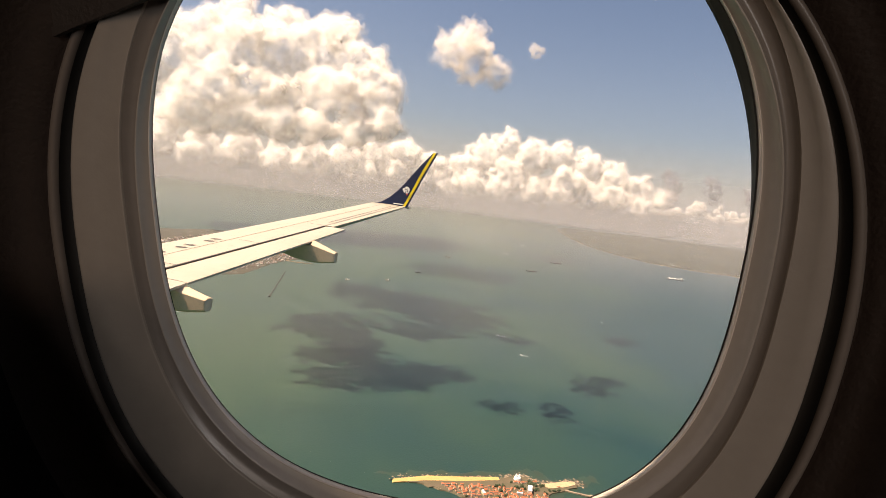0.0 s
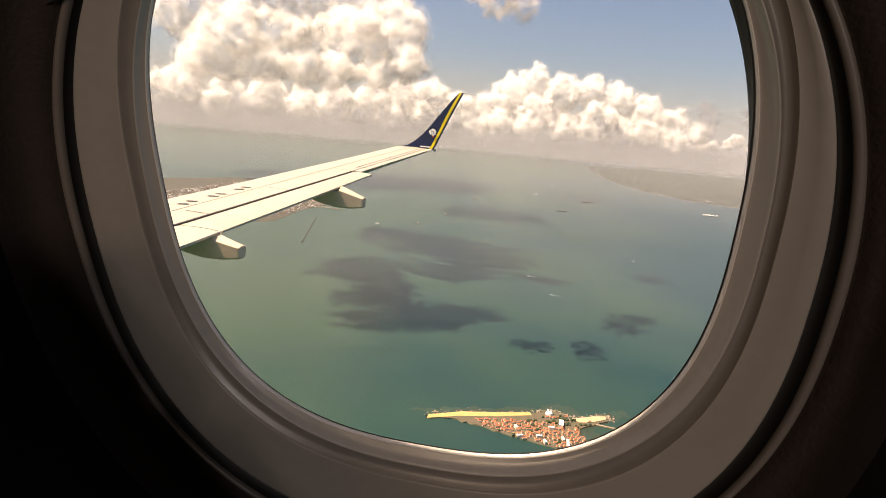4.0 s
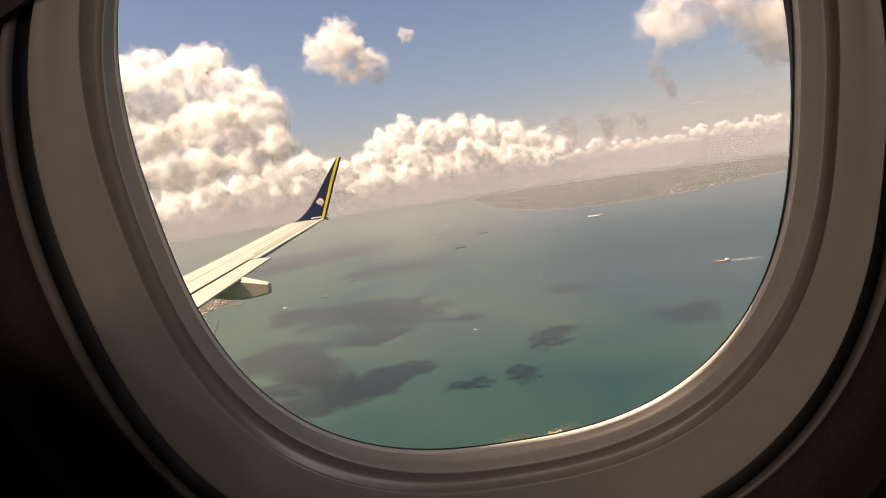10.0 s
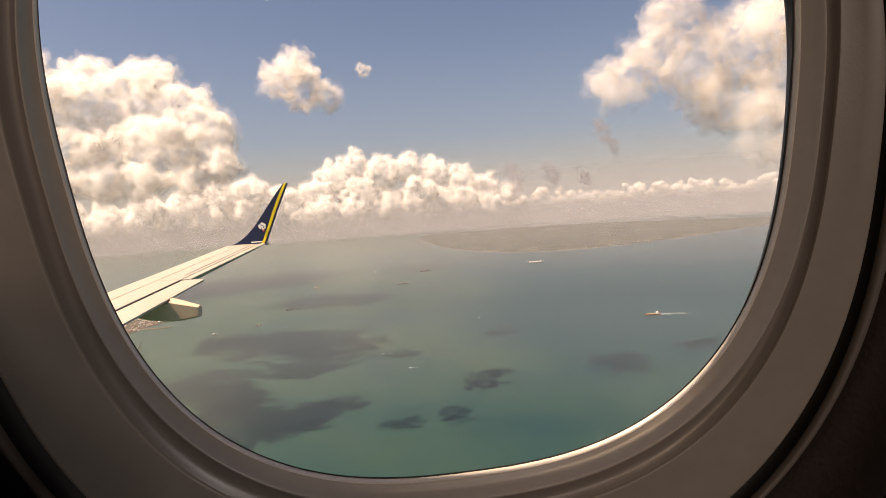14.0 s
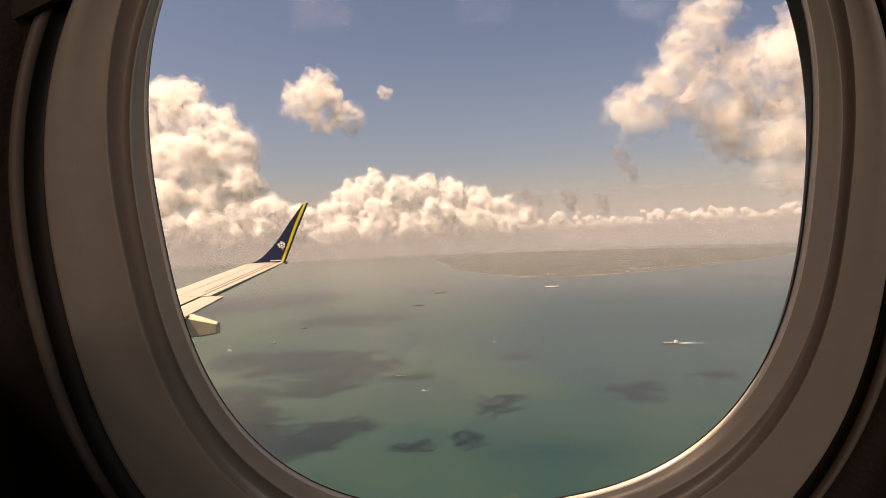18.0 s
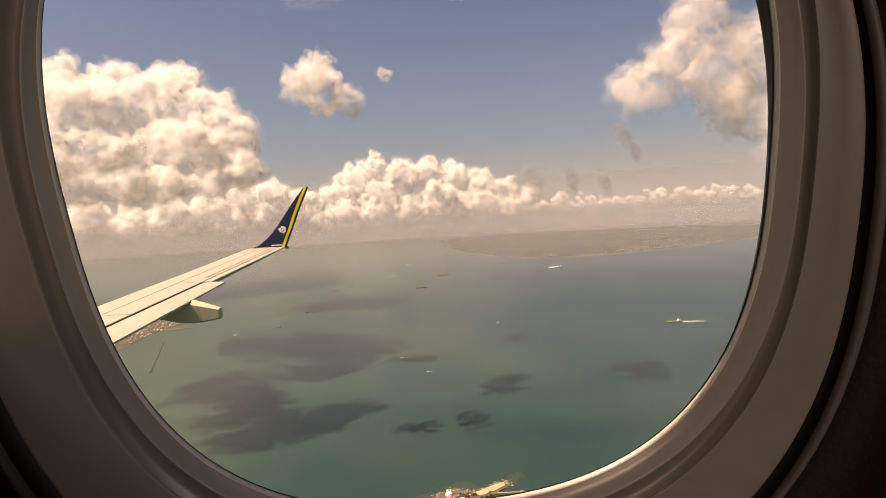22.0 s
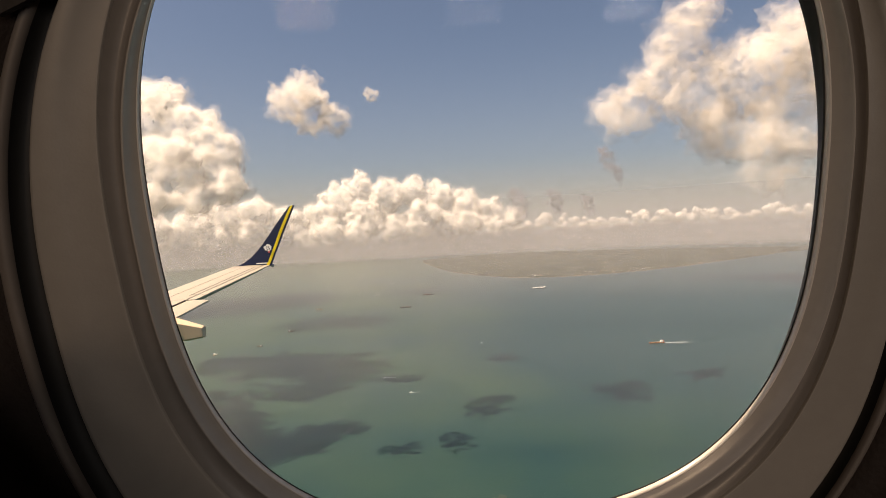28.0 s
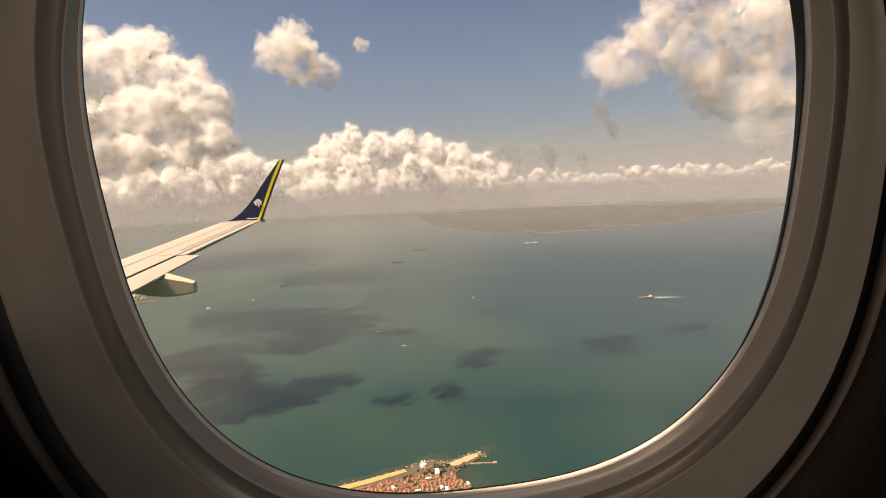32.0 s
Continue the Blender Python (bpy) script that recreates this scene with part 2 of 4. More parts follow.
LIP_DIM = material("lip_brown_shaded", (0.024, 0.016, 0.0125), 0.7, grain=0.12, scale=18, bump=0.3, bump_scale=420, spec=0.25)
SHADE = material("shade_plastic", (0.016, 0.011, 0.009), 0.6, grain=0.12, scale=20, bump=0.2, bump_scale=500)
CABIN = material("cabin_trim", (0.10, 0.09, 0.085), 0.7, grain=0.15, scale=5)
SEAT = material("seat_shell_plastic", (0.045, 0.044, 0.046), 0.45, grain=0.1, scale=9, bump=0.1)
CUSHION = material("seat_leather", (0.05, 0.05, 0.06), 0.5, grain=0.2, scale=12, bump=0.3)
PAINT = material("wing_paint", (0.56, 0.505, 0.405), 0.38, grain=0.06, scale=1.1, stain=(0.47, 0.42, 0.33))
FAIRING = material("fairing_paint", (0.76, 0.585, 0.41), 0.75, grain=0.07, scale=2.5, spec=0.15)
NAVY = material("navy_paint", (0.010, 0.015, 0.045), 0.25, grain=0.1, scale=3)
YELLOW = material("yellow_paint", (0.85, 0.66, 0.02), 0.3, grain=0.05, scale=5)
SEAMLINE = material("seam_line", (0.20, 0.165, 0.12), 0.7, grain=0.1, scale=6)
SEAM = material("seam_sealant", (0.05, 0.045, 0.04), 0.7, grain=0.1, scale=6)
DECAL = material("white_decal", (0.8, 0.8, 0.78), 0.4, grain=0.03)
METAL = material("bare_metal", (0.5, 0.5, 0.5), 0.35, 0.8, grain=0.06)

# ---- builders ----
def part(name, bm, mat, parent=None, label="", smooth=True):
    me = bpy.data.meshes.new(name)
    bm.to_mesh(me)
    bm.free()
    for p in me.polygons:
        p.use_smooth = smooth
    me.materials.append(mat)
    ob = new(name, me)
    ob.parent = parent
    if label:
        ob["label"] = label
    return ob


def mesh_from(name, verts, faces, mat, parent=None, label="", smooth=True):
    bm = bmesh.new()
    vs = [bm.verts.new(v) for v in verts]
    for f in faces:
        bm.faces.new([vs[i] for i in f])
    bmesh.ops.recalc_face_normals(bm, faces=bm.faces)
    return part(name, bm, mat, parent, label, smooth)


def thing(name, m, label, category, group="", kind=""):
    ob = new(name)
    ob.matrix_world = m
    return tagged(ob, label, category, group, kind)


def box(name, lo, hi, mat, parent=None, label="", bevel=0.0):
    bm = bmesh.new()
    bmesh.ops.create_cube(bm, size=1)
    for v in bm.verts:
        v.co = Vector([(a + b) / 2 + c * (b - a) for a, b, c in zip(lo, hi, v.co)])
    if bevel:
        bmesh.ops.bevel(bm, geom=bm.edges[:], offset=bevel, segments=3, affect="EDGES", profile=0.5)
    return part(name, bm, mat, parent, label, smooth=False)


RING = 160


def oval(a, b, y, n=2.53, cx=0.0, cz=0.0):
    """A rounded oval of half width a and half height b about (cx, cz), in the plane y."""
    out = []
    for i in range(RING):
        t = 2 * math.pi * i / RING
        c, s = math.cos(t), math.sin(t)
        out.append((cx + a * math.copysign(abs(c) ** (2 / n), c), y, cz + b * math.copysign(abs(s) ** (2 / n), s)))
    return out


def sleeve(name, rings, mat, parent, label=""):
    """A skin through a row of ovals."""
    verts = [v for r in rings for v in oval(*r)]
    faces = [(r * RING + i, r * RING + (i + 1) % RING, (r + 1) * RING + (i + 1) % RING, (r + 1) * RING + i) for r in range(len(rings) - 1) for i in range(RING)]
    return mesh_from(name, verts, faces, mat, parent, label)


def along(p, q, f, lift=0.0):
    """The oval a share f of the way from p to q, raised towards the cabin."""
    out = [a + (b - a) * f for a, b in zip(p, q)]
    out[2] -= lift
    return tuple(out)

# ---- setting: the sea ----
bm = bmesh.new()
bmesh.ops.create_circle(bm, cap_ends=True, segments=96, radius=9000)
sea = part("water", bm, SEA)
tagged(sea, "green and grey-blue sea with a light ripple", "sea", kind="structure")

# ---- the cabin wall and window ----
WIN = Matrix.Translation((0, 0, ALT)) @ pose(0, 0, 0, 0, -2.0, 0) @ pose(0, 0, 0, 13.2, 0, 0)
window = thing("window_1", WIN, "oval cabin window in a grey-brown moulded lining", "window", kind="structure")
EDGE = (0.1395, 0.1492, 0.0, 2.56, -0.0019, 0.0033)
SEAL = (0.1441, 0.1643, 0.0042, 2.27, -0.0048, -0.0044)
CREST = (0.1471, 0.1546, -0.0052, 2.43, 0.0, -0.0020)
BAND = (0.1552, 0.1659, -0.0042, 2.48, -0.0015, -0.0050)
GAP = (0.1772, 0.1874, -0.0115, 2.33, -0.0066, -0.0264)
RIM = (0.1860, 0.1955, -0.0092, 2.31, -0.0080, -0.0318)
LINE = (0.1912, 0.2007, -0.0090, 2.25, -0.0083, -0.0320)
sleeve("window_seal", [(0.1570, 0.1725, 0.0066), SEAL, along(SEAL, EDGE, 0.3), along(EDGE, SEAL, 0.1), EDGE, along(EDGE, CREST, 0.10, -0.0006)], GASKET, window, "thin black rubber seal")
sleeve("inner_reveal", [along(EDGE, CREST, 0.18, -0.0004), along(EDGE, CREST, 0.30, -0.0002), along(EDGE, CREST, 0.55, -0.0002), along(EDGE, CREST, 0.75, 0.0002), along(EDGE, CREST, 0.88, 0.0009), along(EDGE, CREST, 0.96, 0.0014), along(CREST, BAND, 0.02, 0.0015), along(CREST, BAND, 0.08, 0.0011), along(CREST, BAND, 0.14, 0.0), along(CREST, BAND, 0.20, -0.0016)], REVEAL_LIT, window, "glossy grey rounded reveal, lightened in colour as if lit")
sleeve("reveal_channel", [along(CREST, BAND, 0.20, -0.0016), along(CREST, BAND, 0.30, -0.0032), along(CREST, BAND, 0.45, -0.0040), along(CREST, BAND, 0.65, -0.0036), along(CREST, BAND, 0.82, -0.0022), along(CREST, BAND, 0.93, -0.0008), BAND], CHANNEL_SHADE, window, "hollow channel round the reveal, its shade painted in")
sleeve("reveal_bead", [along(EDGE, CREST, 0.08, -0.0010), along(EDGE, CREST, 0.10, 0.0002), along(EDGE, CREST, 0.14, 0.0009), along(EDGE, CREST, 0.19, 0.0011), along(EDGE, CREST, 0.24, 0.0007), along(EDGE, CREST, 0.27, -0.0004)], BEAD_GLINT, window, "fine rounded bead beside the seal, painted pale as a sunlit glint")
# highlight line on the bezel's edge, drawn with the lightened reveal colour
sleeve("bezel_bead", [along(CREST, BAND, 0.98, -0.0006), along(CREST, BAND, 0.995, 0.0004), along(BAND, GAP, 0.007, 0.0011), along(BAND, GAP, 0.016, 0.0012), along(BAND, GAP, 0.025, 0.0006)], REVEAL_LIT, window, "fine bead along the bezel, painted as a faint highlight line")
sleeve("bezel", [BAND, along(BAND, GAP, 0.012, 0.0007), along(BAND, GAP, 0.03, 0.0009), along(BAND, GAP, 0.06, 0.0006), along(BAND, GAP, 0.5, 0.0012), along(BAND, GAP, 0.88, 0.0012), along(BAND, GAP, 0.94, 0.0003), along(BAND, GAP, 0.98, -0.0018), along(BAND, GAP, 1.0, -0.0060)], LINING, window, "smooth beige-grey bezel")
sleeve("gasket", [along(BAND, GAP, 1.0, -0.0060), along(GAP, RIM, 0.12, -0.010), along(GAP, RIM, 0.9, -0.010), along(GAP, RIM, 1.0, -0.002)], GASKET, window, "deep black gap")
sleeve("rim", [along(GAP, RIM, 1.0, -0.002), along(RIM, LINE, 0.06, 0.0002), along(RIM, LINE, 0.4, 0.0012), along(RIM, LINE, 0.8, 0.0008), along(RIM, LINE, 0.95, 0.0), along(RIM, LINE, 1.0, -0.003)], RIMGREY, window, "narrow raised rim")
# lip and wall darken outwards by painted shade, in two steps of colour
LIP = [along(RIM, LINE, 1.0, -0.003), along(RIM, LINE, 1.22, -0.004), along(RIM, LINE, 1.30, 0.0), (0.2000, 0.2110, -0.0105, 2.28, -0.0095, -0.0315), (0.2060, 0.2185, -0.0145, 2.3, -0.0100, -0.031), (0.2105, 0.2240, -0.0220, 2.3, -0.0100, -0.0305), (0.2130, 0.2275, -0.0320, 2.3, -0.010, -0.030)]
sleeve("sidewall_lip", LIP, LIP_DIM, window, "rounded brown lip of the sidewall, painted dark for the shade")
wall = sleeve("wall_side", [LIP[-1], (0.222, 0.240, -0.0650, 2.3, -0.009, -0.027), (0.262, 0.295, -0.1200, 2.3, -0.006, -0.018), (0.33, 0.37, -0.1600, 2.4, 0.0, 0.0), (0.50, 0.52, -0.1900, 2.6, 0.0, 0.0), (1.30, 0.60, -0.2500, 4.0, 0.0, 0.0)], SIDEWALL_DIM, None)
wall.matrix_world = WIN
tagged(wall, "textured brown cabin sidewall, its shade painted in near black", "wall", kind="structure")

# clear pane, set just outside the seal
bm = bmesh.new()
ov = [bm.verts.new(v) for v in oval(0.1565, 0.1720, 0.0072)]
bm.faces.new(ov)
pane = part("pane", bm, glass_material(), window, "clear acrylic pane")
pane.visible_shadow = False

# the pull-down shade, let down a little way, its lower edge hung askew
edge = [(-0.172, 0.0875), (-0.163, 0.0910), (-0.148, 0.0962), (-0.134, 0.1010), (-0.105, 0.1110), (-0.070, 0.1190), (-0.030, 0.1240), (0.015, 0.1262), (0.060, 0.1250), (0.100, 0.1205), (0.128, 0.1160)]
shade = thing("window_shade", WIN, "dark brown plastic pull-down window shade, nearly raised", "window shade")
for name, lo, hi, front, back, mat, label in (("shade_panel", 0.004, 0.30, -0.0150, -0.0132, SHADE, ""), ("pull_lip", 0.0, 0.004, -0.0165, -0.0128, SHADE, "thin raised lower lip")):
    verts, n = [], len(edge)
    for y in (front, back):
        for up in (lo, hi):
            verts += [(x, y, min(z + up, 0.158 - 1.1 * max(0.0, abs(x + 0.015) - 0.04) ** 1.4) if up > 0.1 else z + up) for x, z in edge]
    faces = []
    for i in range(n - 1):
        faces += [(i, i + 1, n + i + 1, n + i), (2 * n + i, 3 * n + i, 3 * n + i + 1, 2 * n + i + 1), (i, 2 * n + i, 2 * n + i + 1, i + 1), (n + i, n + i + 1, 3 * n + i + 1, 3 * n + i)]
    faces += [(0, n, 3 * n, 2 * n), (n - 1, 3 * n - 1, 4 * n - 1, 2 * n - 1)]
    mesh_from(name, verts, faces, mat, shade, label, smooth=False)

# ---- the cabin behind the camera ----
def cabin_slab(name, lo, hi, label, category):
    ob = box(name, lo, hi, CABIN)
    return tagged(ob, label, category, kind="structure")


cabin_slab("floor", (-1.6, -2.72, ALT - 1.20), (1.6, -0.26, ALT - 1.12), "dark carpeted cabin floor", "floor")
cabin_slab("ceiling", (-1.6, -2.20, ALT + 0.86), (1.6, -0.77, ALT + 0.91), "plain cabin ceiling", "ceiling")
for name, x in (("wall_front", -1.6), ("wall_back", 1.6)):
    bm = bmesh.new()
    bmesh.ops.create_cone(bm, cap_ends=True, segments=64, radius1=1.515, radius2=1.515, depth=0.05, matrix=Matrix.Translation((x, -1.487, ALT - 0.345)) @ pose(0, 0, 0, 0, 90, 0))
    tagged(part(name, bm, CABIN, smooth=False), "plain dark cabin bulkhead", "wall", kind="structure")
# the far side wall, with two windows in it
for lo, hi in (((-1.6, -1.00), (1.6, -0.22)), ((-1.6, 0.18), (1.6, 0.60)), ((-1.6, -0.22), (-0.56, 0.18)), ((-0.28, -0.22), (0.21, 0.18)), ((0.49, -0.22), (0.98, 0.18)), ((1.26, -0.22), (1.6, 0.18))):
    cabin_slab("wall_far", (lo[0], -2.70, ALT + lo[1]), (hi[0], -2.66, ALT + hi[1]), "plain dark far side cabin wall", "wall")
for x, share, tone in ((-0.42, 1.30, (1.0, 0.76, 0.54)), (0.35, 0.8, (1.0, 0.90, 0.80)), (1.12, 1.60, (0.95, 0.95, 0.93))):
    lamp = new("far_window_light", bpy.data.lights.new("far_window_light", "AREA"))
    lamp.data.shape, lamp.data.size, lamp.data.size_y = "RECTANGLE", 0.28, 0.40
    lamp.data.energy, lamp.data.color = CABIN_LIGHT * share, tone
    lamp.matrix_world = look((x, -2.68, ALT - 0.02), (x, 0, ALT - 0.02))

# the seat in front, its back let down, close to the sidewall
seat = thing("airline_seat", Matrix.Translation((-0.36, -0.36, ALT - 1.12)), "dark airline seat let back, with a grey plastic shell", "seat")
BACK = Matrix.Translation((0.240, 0.0, 1.005)) @ pose(0, 0, 0, 0, -36, 0)
for name, lo, hi, mat, label, bevel in (
        ("seat_back", (-0.10, -0.22, -0.80), (-0.022, 0.235, 0.11), CUSHION, "", 0.03),
        ("back_shell", (-0.020, -0.228, -0.70), (-0.004, 0.250, 0.10), SEAT, "grey plastic back shell", 0.006),
        ("tray_table", (-0.002, -0.215, -0.30), (0.012, 0.242, -0.035), SEAT, "folded grey tray table", 0.006),
        ("upper_panel", (-0.002, -0.215, -0.022), (0.009, 0.242, 0.085), SEAT, "grey upper panel", 0.006),
        ("latch", (0.011, -0.02, -0.05), (0.020, 0.02, -0.02), METAL, "", 0.003)):
    box(name, lo, hi, mat, seat, label, bevel).matrix_basis = BACK
box("seat_cushion", (-0.60, -0.22, 0.30), (0.55, 0.22, 0.40), CUSHION, seat, bevel=0.03)
for dx in (-0.45, 0.35):
    box("leg", (dx - 0.025, -0.15, 0.0), (dx + 0.025, 0.17, 0.30), METAL, seat)

# ---- the fuselage outside ----
AX_Y, AX_Z, RAD = -1.487, -0.345, 1.53
bm = bmesh.new()
xs = [-8 + 0.5 * i for i in range(16)] + [-0.26, 0.26] + [0.5 + 0.5 * i for i in range(12)]
ts = [3.2 + 20.0 * k / 2 for k in range(3)] + [23.2 + (360 - 20.0) * k / 48 for k in range(1, 49)]
grid = [[bm.verts.new((x, AX_Y + RAD * math.cos(radians(t)), ALT + AX_Z + RAD * math.sin(radians(t)))) for t in ts[:-1]] for x in xs]
for i in range(len(xs) - 1):
    for k in range(len(ts) - 1):
        if xs[i] == -0.26 and k < 2:
            continue
        q = (k + 1) % (len(ts) - 1)
        bm.faces.new((grid[i][k], grid[i][q], grid[i + 1][q], grid[i + 1][k]))
fuselage = part("fuselage", bm, PAINT)
tagged(fuselage, "white rounded airliner fuselage skin", "fuselage", kind="structure")
sleeve("skin_plate", [(0.1575, 0.1730, 0.0085), (0.20, 0.21, 0.017, 3.0), (0.28, 0.29, 0.010, 5.0)], PAINT, window, "outer skin round the window")

# ---- the wing ----
def wz(y):
    """Height of the wing's upper skin over the window's centre."""
    return -1.66 + 0.1025 * y


def wing_lines(y):
    """The wing's chord stations at the span y: nose, crest, spoiler line, hinge, trailing edge."""
    crest = -4.41 + 0.100 * (y - 6.11)
    hinge = -3.80 + 0.089 * (y - 5.36)
    tail = -3.34 + 0.050 * (y - 4.75)
    nose = crest - (1.55 - 0.085 * y)
    return nose, crest, hinge, tail


wing = thing("aircraft_wing", Matrix.Translation((0, 0, ALT)), "cream-white swept airliner wing with a navy winglet", "wing")
NY = 40


def skin(name, y0, y1, line_a, line_b, lift, thick, mat, label="", bow=0.0, steps=6):
    """A panel of wing between two chord lines, with thickness and a slight bow."""
    top, low, faces = [], [], []
    for i in range(NY + 1):
        y = y0 + (y1 - y0) * i / NY
        for j in range(steps + 1):
            f = j / steps
            x = line_a(y) + (line_b(y) - line_a(y)) * f
            z = wz(y) + lift + bow * (1 - (2 * f - 1) ** 2)
            top.append((x, y, z)), low.append((x, y, z - thick * (1 - 0.75 * f)))
    n, w = len(top), steps + 1
    for i in range(NY):
        for j in range(steps):
            a = i * w + j
            faces += [(a, a + 1, a + w + 1, a + w), (n + a, n + a + w, n + a + w + 1, n + a + 1)]
    for i in range(NY):
        for a in (i * w, i * w + steps):
            faces.append((a, a + w, n + a + w, n + a))
    for j in range(steps):
        for a in (j, NY * w + j):
            faces.append((a, a + 1, n + a + 1, n + a))
    return mesh_from(name, top + low, faces, mat, wing, label, smooth=False)


# nose and main box: rounded front falling away from the crest
sect = []
for i in range(NY + 1):
    y = -0.75 + (12.32 + 0.75) * i / NY
    nose, crest, hinge, tail = wing_lines(y)
    t = (hinge - nose) * 0.16
    prof = [(hinge - 0.006, -0.03), (hinge - 0.006, -0.002), (hinge - 0.03, -0.0012), (crest + (hinge - crest) * 0.5, 0.006), (crest, 0.0), (crest - (crest - nose) * 0.12, -0.015), (crest - (crest - nose) * 0.35, -0.11), (crest - (crest - nose) * 0.7, -0.25), (nose + 0.06, -0.35), (nose, -0.41), (nose + 0.08, -0.46), (nose + (hinge - nose) * 0.4, -0.40 - t * 0.4), (hinge - 0.006, -0.20)]
    k = 1.0 - 0.045 * y
    sect.append([(x, y, wz(y) + (z * max(0.35, k) if j > 4 else z)) for j, (x, z) in enumerate(prof)])
w = len(sect[0])
faces = [(i * w + j, i * w + (j + 1) % w, (i + 1) * w + (j + 1) % w, (i + 1) * w + j) for i in range(NY) for j in range(w)] + [tuple(range(w)), tuple(NY * w + j for j in range(w))]
mesh_from("wing_box", [v for s in sect for v in s], faces, PAINT, wing, "cream-white painted upper skin")
tail_of, hinge_of, crest_of = (lambda y: wing_lines(y)[3]), (lambda y: wing_lines(y)[2]), (lambda y: wing_lines(y)[1])
skin("inboard_flap", -0.75, 4.86, lambda y: hinge_of(y) + 0.014, lambda y: tail_of(y), -0.012, 0.10, PAINT, bow=0.012)
skin("outboard_flap", 4.88, 8.74, lambda y: hinge_of(y) + 0.014, lambda y: tail_of(y), -0.014, 0.10, PAINT, bow=0.012)
skin("aileron", 8.78, 12.30, lambda y: hinge_of(y) + 0.010, lambda y: -3.33 + 0.088 * (y - 9.12), -0.004, 0.06, PAINT, bow=0.004)
# dark gap and panel seams
skin("hinge_gap", -0.75, 8.74, lambda y: hinge_of(y) - 0.008, lambda y: hinge_of(y) + 0.016, 0.002, 0.05, SEAM, steps=1)
skin("panel_seam", -0.75, 12.0, lambda y: crest_of(y) + 0.42 * (hinge_of(y) - crest_of(y)), lambda y: crest_of(y) + 0.42 * (hinge_of(y) - crest_of(y)) + 0.006, 0.0085, 0.004, SEAMLINE, steps=1)
skin("aileron_seam", 9.1, 12.0, lambda y: hinge_of(y) - 0.10, lambda y: hinge_of(y) - 0.088, 0.0045, 0.004, SEAM, steps=1)
for y in (5.35, 6.9, 8.75, 9.15):
    a, b = hinge_of(y) - (0.30 if y < 9 else 0.1), hinge_of(y) + (0.0 if y < 8.7 else 0.2)
    mesh_from("rib_seam", [(a, y, wz(y) + 0.009), (a, y + 0.011, wz(y) + 0.0101), (b, y + 0.011, wz(y) + 0.0051), (b, y, wz(y) + 0.004)], [(0, 1, 2, 3)], SEAM, wing, smooth=False)
# dark bars where lettering runs along the skin
for i, y in enumerate((5.55, 6.05, 6.55)):
    for dy, dx in ((0.0, 0.0), (0.16, 0.0)):
        a = crest_of(y) + 0.10
        mesh_from("letter_bar", [(a, y + dy, wz(y + dy) + 0.012), (a + 0.13, y + dy + 0.03, wz(y + dy) + 0.0155), (a + 0.13, y + dy + 0.07, wz(y + dy + 0.06) + 0.0125), (a, y + dy + 0.04, wz(y + dy + 0.04) + 0.0120)], [(0, 1, 2, 3)], SEAM, wing, smooth=False)


def fairing(y, tip_x, tip_low, tip_high, half, drop):
    """A flap-track fairing: slab-sided canoe with a rounded belly, a chamfered back that slopes down aft of the flap, and a blunt end."""
    top, run = wz(y) - 0.075, 0.36
    st = [  # metres ahead of the end, width, belly, back, depth of the chamfer
        (1.50, 0.15, top - 0.05, top - 0.01, 0.004), (1.30, 0.50, top - 0.12, top, 0.01), (1.05, 0.80, tip_low + 0.13, top, 0.01), (0.82, 0.97, tip_low + 0.055, top, 0.01), (0.60, 1.0, tip_low - 0.005, top, 0.01),
        (0.40, 1.0, tip_low - 0.030, top, 0.012), (run, 1.0, tip_low - 0.033, tip_high + drop, 0.050), (0.20, 0.86, tip_low - 0.028, tip_high + drop * 0.56, 0.036), (0.02, 0.72, tip_low - 0.003, tip_high + drop * 0.04, 0.018), (0.006, 0.70, tip_low, tip_high, 0.016), (0.0, 0.66, tip_low + 0.006, tip_high - 0.006, 0.014)]
    verts, faces, m = [], [], 10
    for ahead, k, lo, hi, cut in st:
        x, h = tip_x - ahead, half * k
        sh, lean = hi - cut, 0.075 * (hi - cut - lo)
        for side in (-1, 1):
            ring = [(0.30 * h, hi), (h - 0.004, sh + 0.003), (h, sh - 0.004), (h - lean, lo + 0.022), (h - lean - 0.022, lo)]
            verts += [(x, y + side * p, z) for p, z in (ring if side < 0 else ring[::-1])]
    for i in range(len(st) - 1):
        faces += [(i * m + j, i * m + (j + 1) % m, i * m + m + (j + 1) % m, i * m + m + j) for j in range(m)]
    faces += [tuple(range(m)), tuple(range(len(st) * m - m, len(st) * m))]
    ob = mesh_from("flap_fairing", verts, faces, FAIRING, wing, "cream-white flap track fairing", smooth=False)
    # dark block in the seam colour, put where the flap's shadow makes a notch
    box("fairing_notch_shade", (tip_x - 0.44, y - half * 0.8, tip_high + drop - 0.02), (tip_x - run + 0.004, y + half * 0.8, top + 0.016), SEAM, ob, "dark block standing for the shadow notch under the flap")
    bm = bmesh.new()
    bmesh.ops.create_cone(bm, cap_ends=True, segments=14, radius1=0.022, radius2=0.022, depth=0.006, matrix=Matrix.Translation((tip_x - 0.72, y - half * 1.0, (top + tip_low) / 2)) @ pose(0, 0, 0, 90, 0, 0))
    part("access_plug", bm, RIMGREY, ob, "small round access plug", smooth=False)
    return ob


fairing(7.60, -2.825, -1.172, -1.022, 0.10, 0.125)
fairing(4.84, -3.065, -1.415, -1.280, 0.10, 0.10)

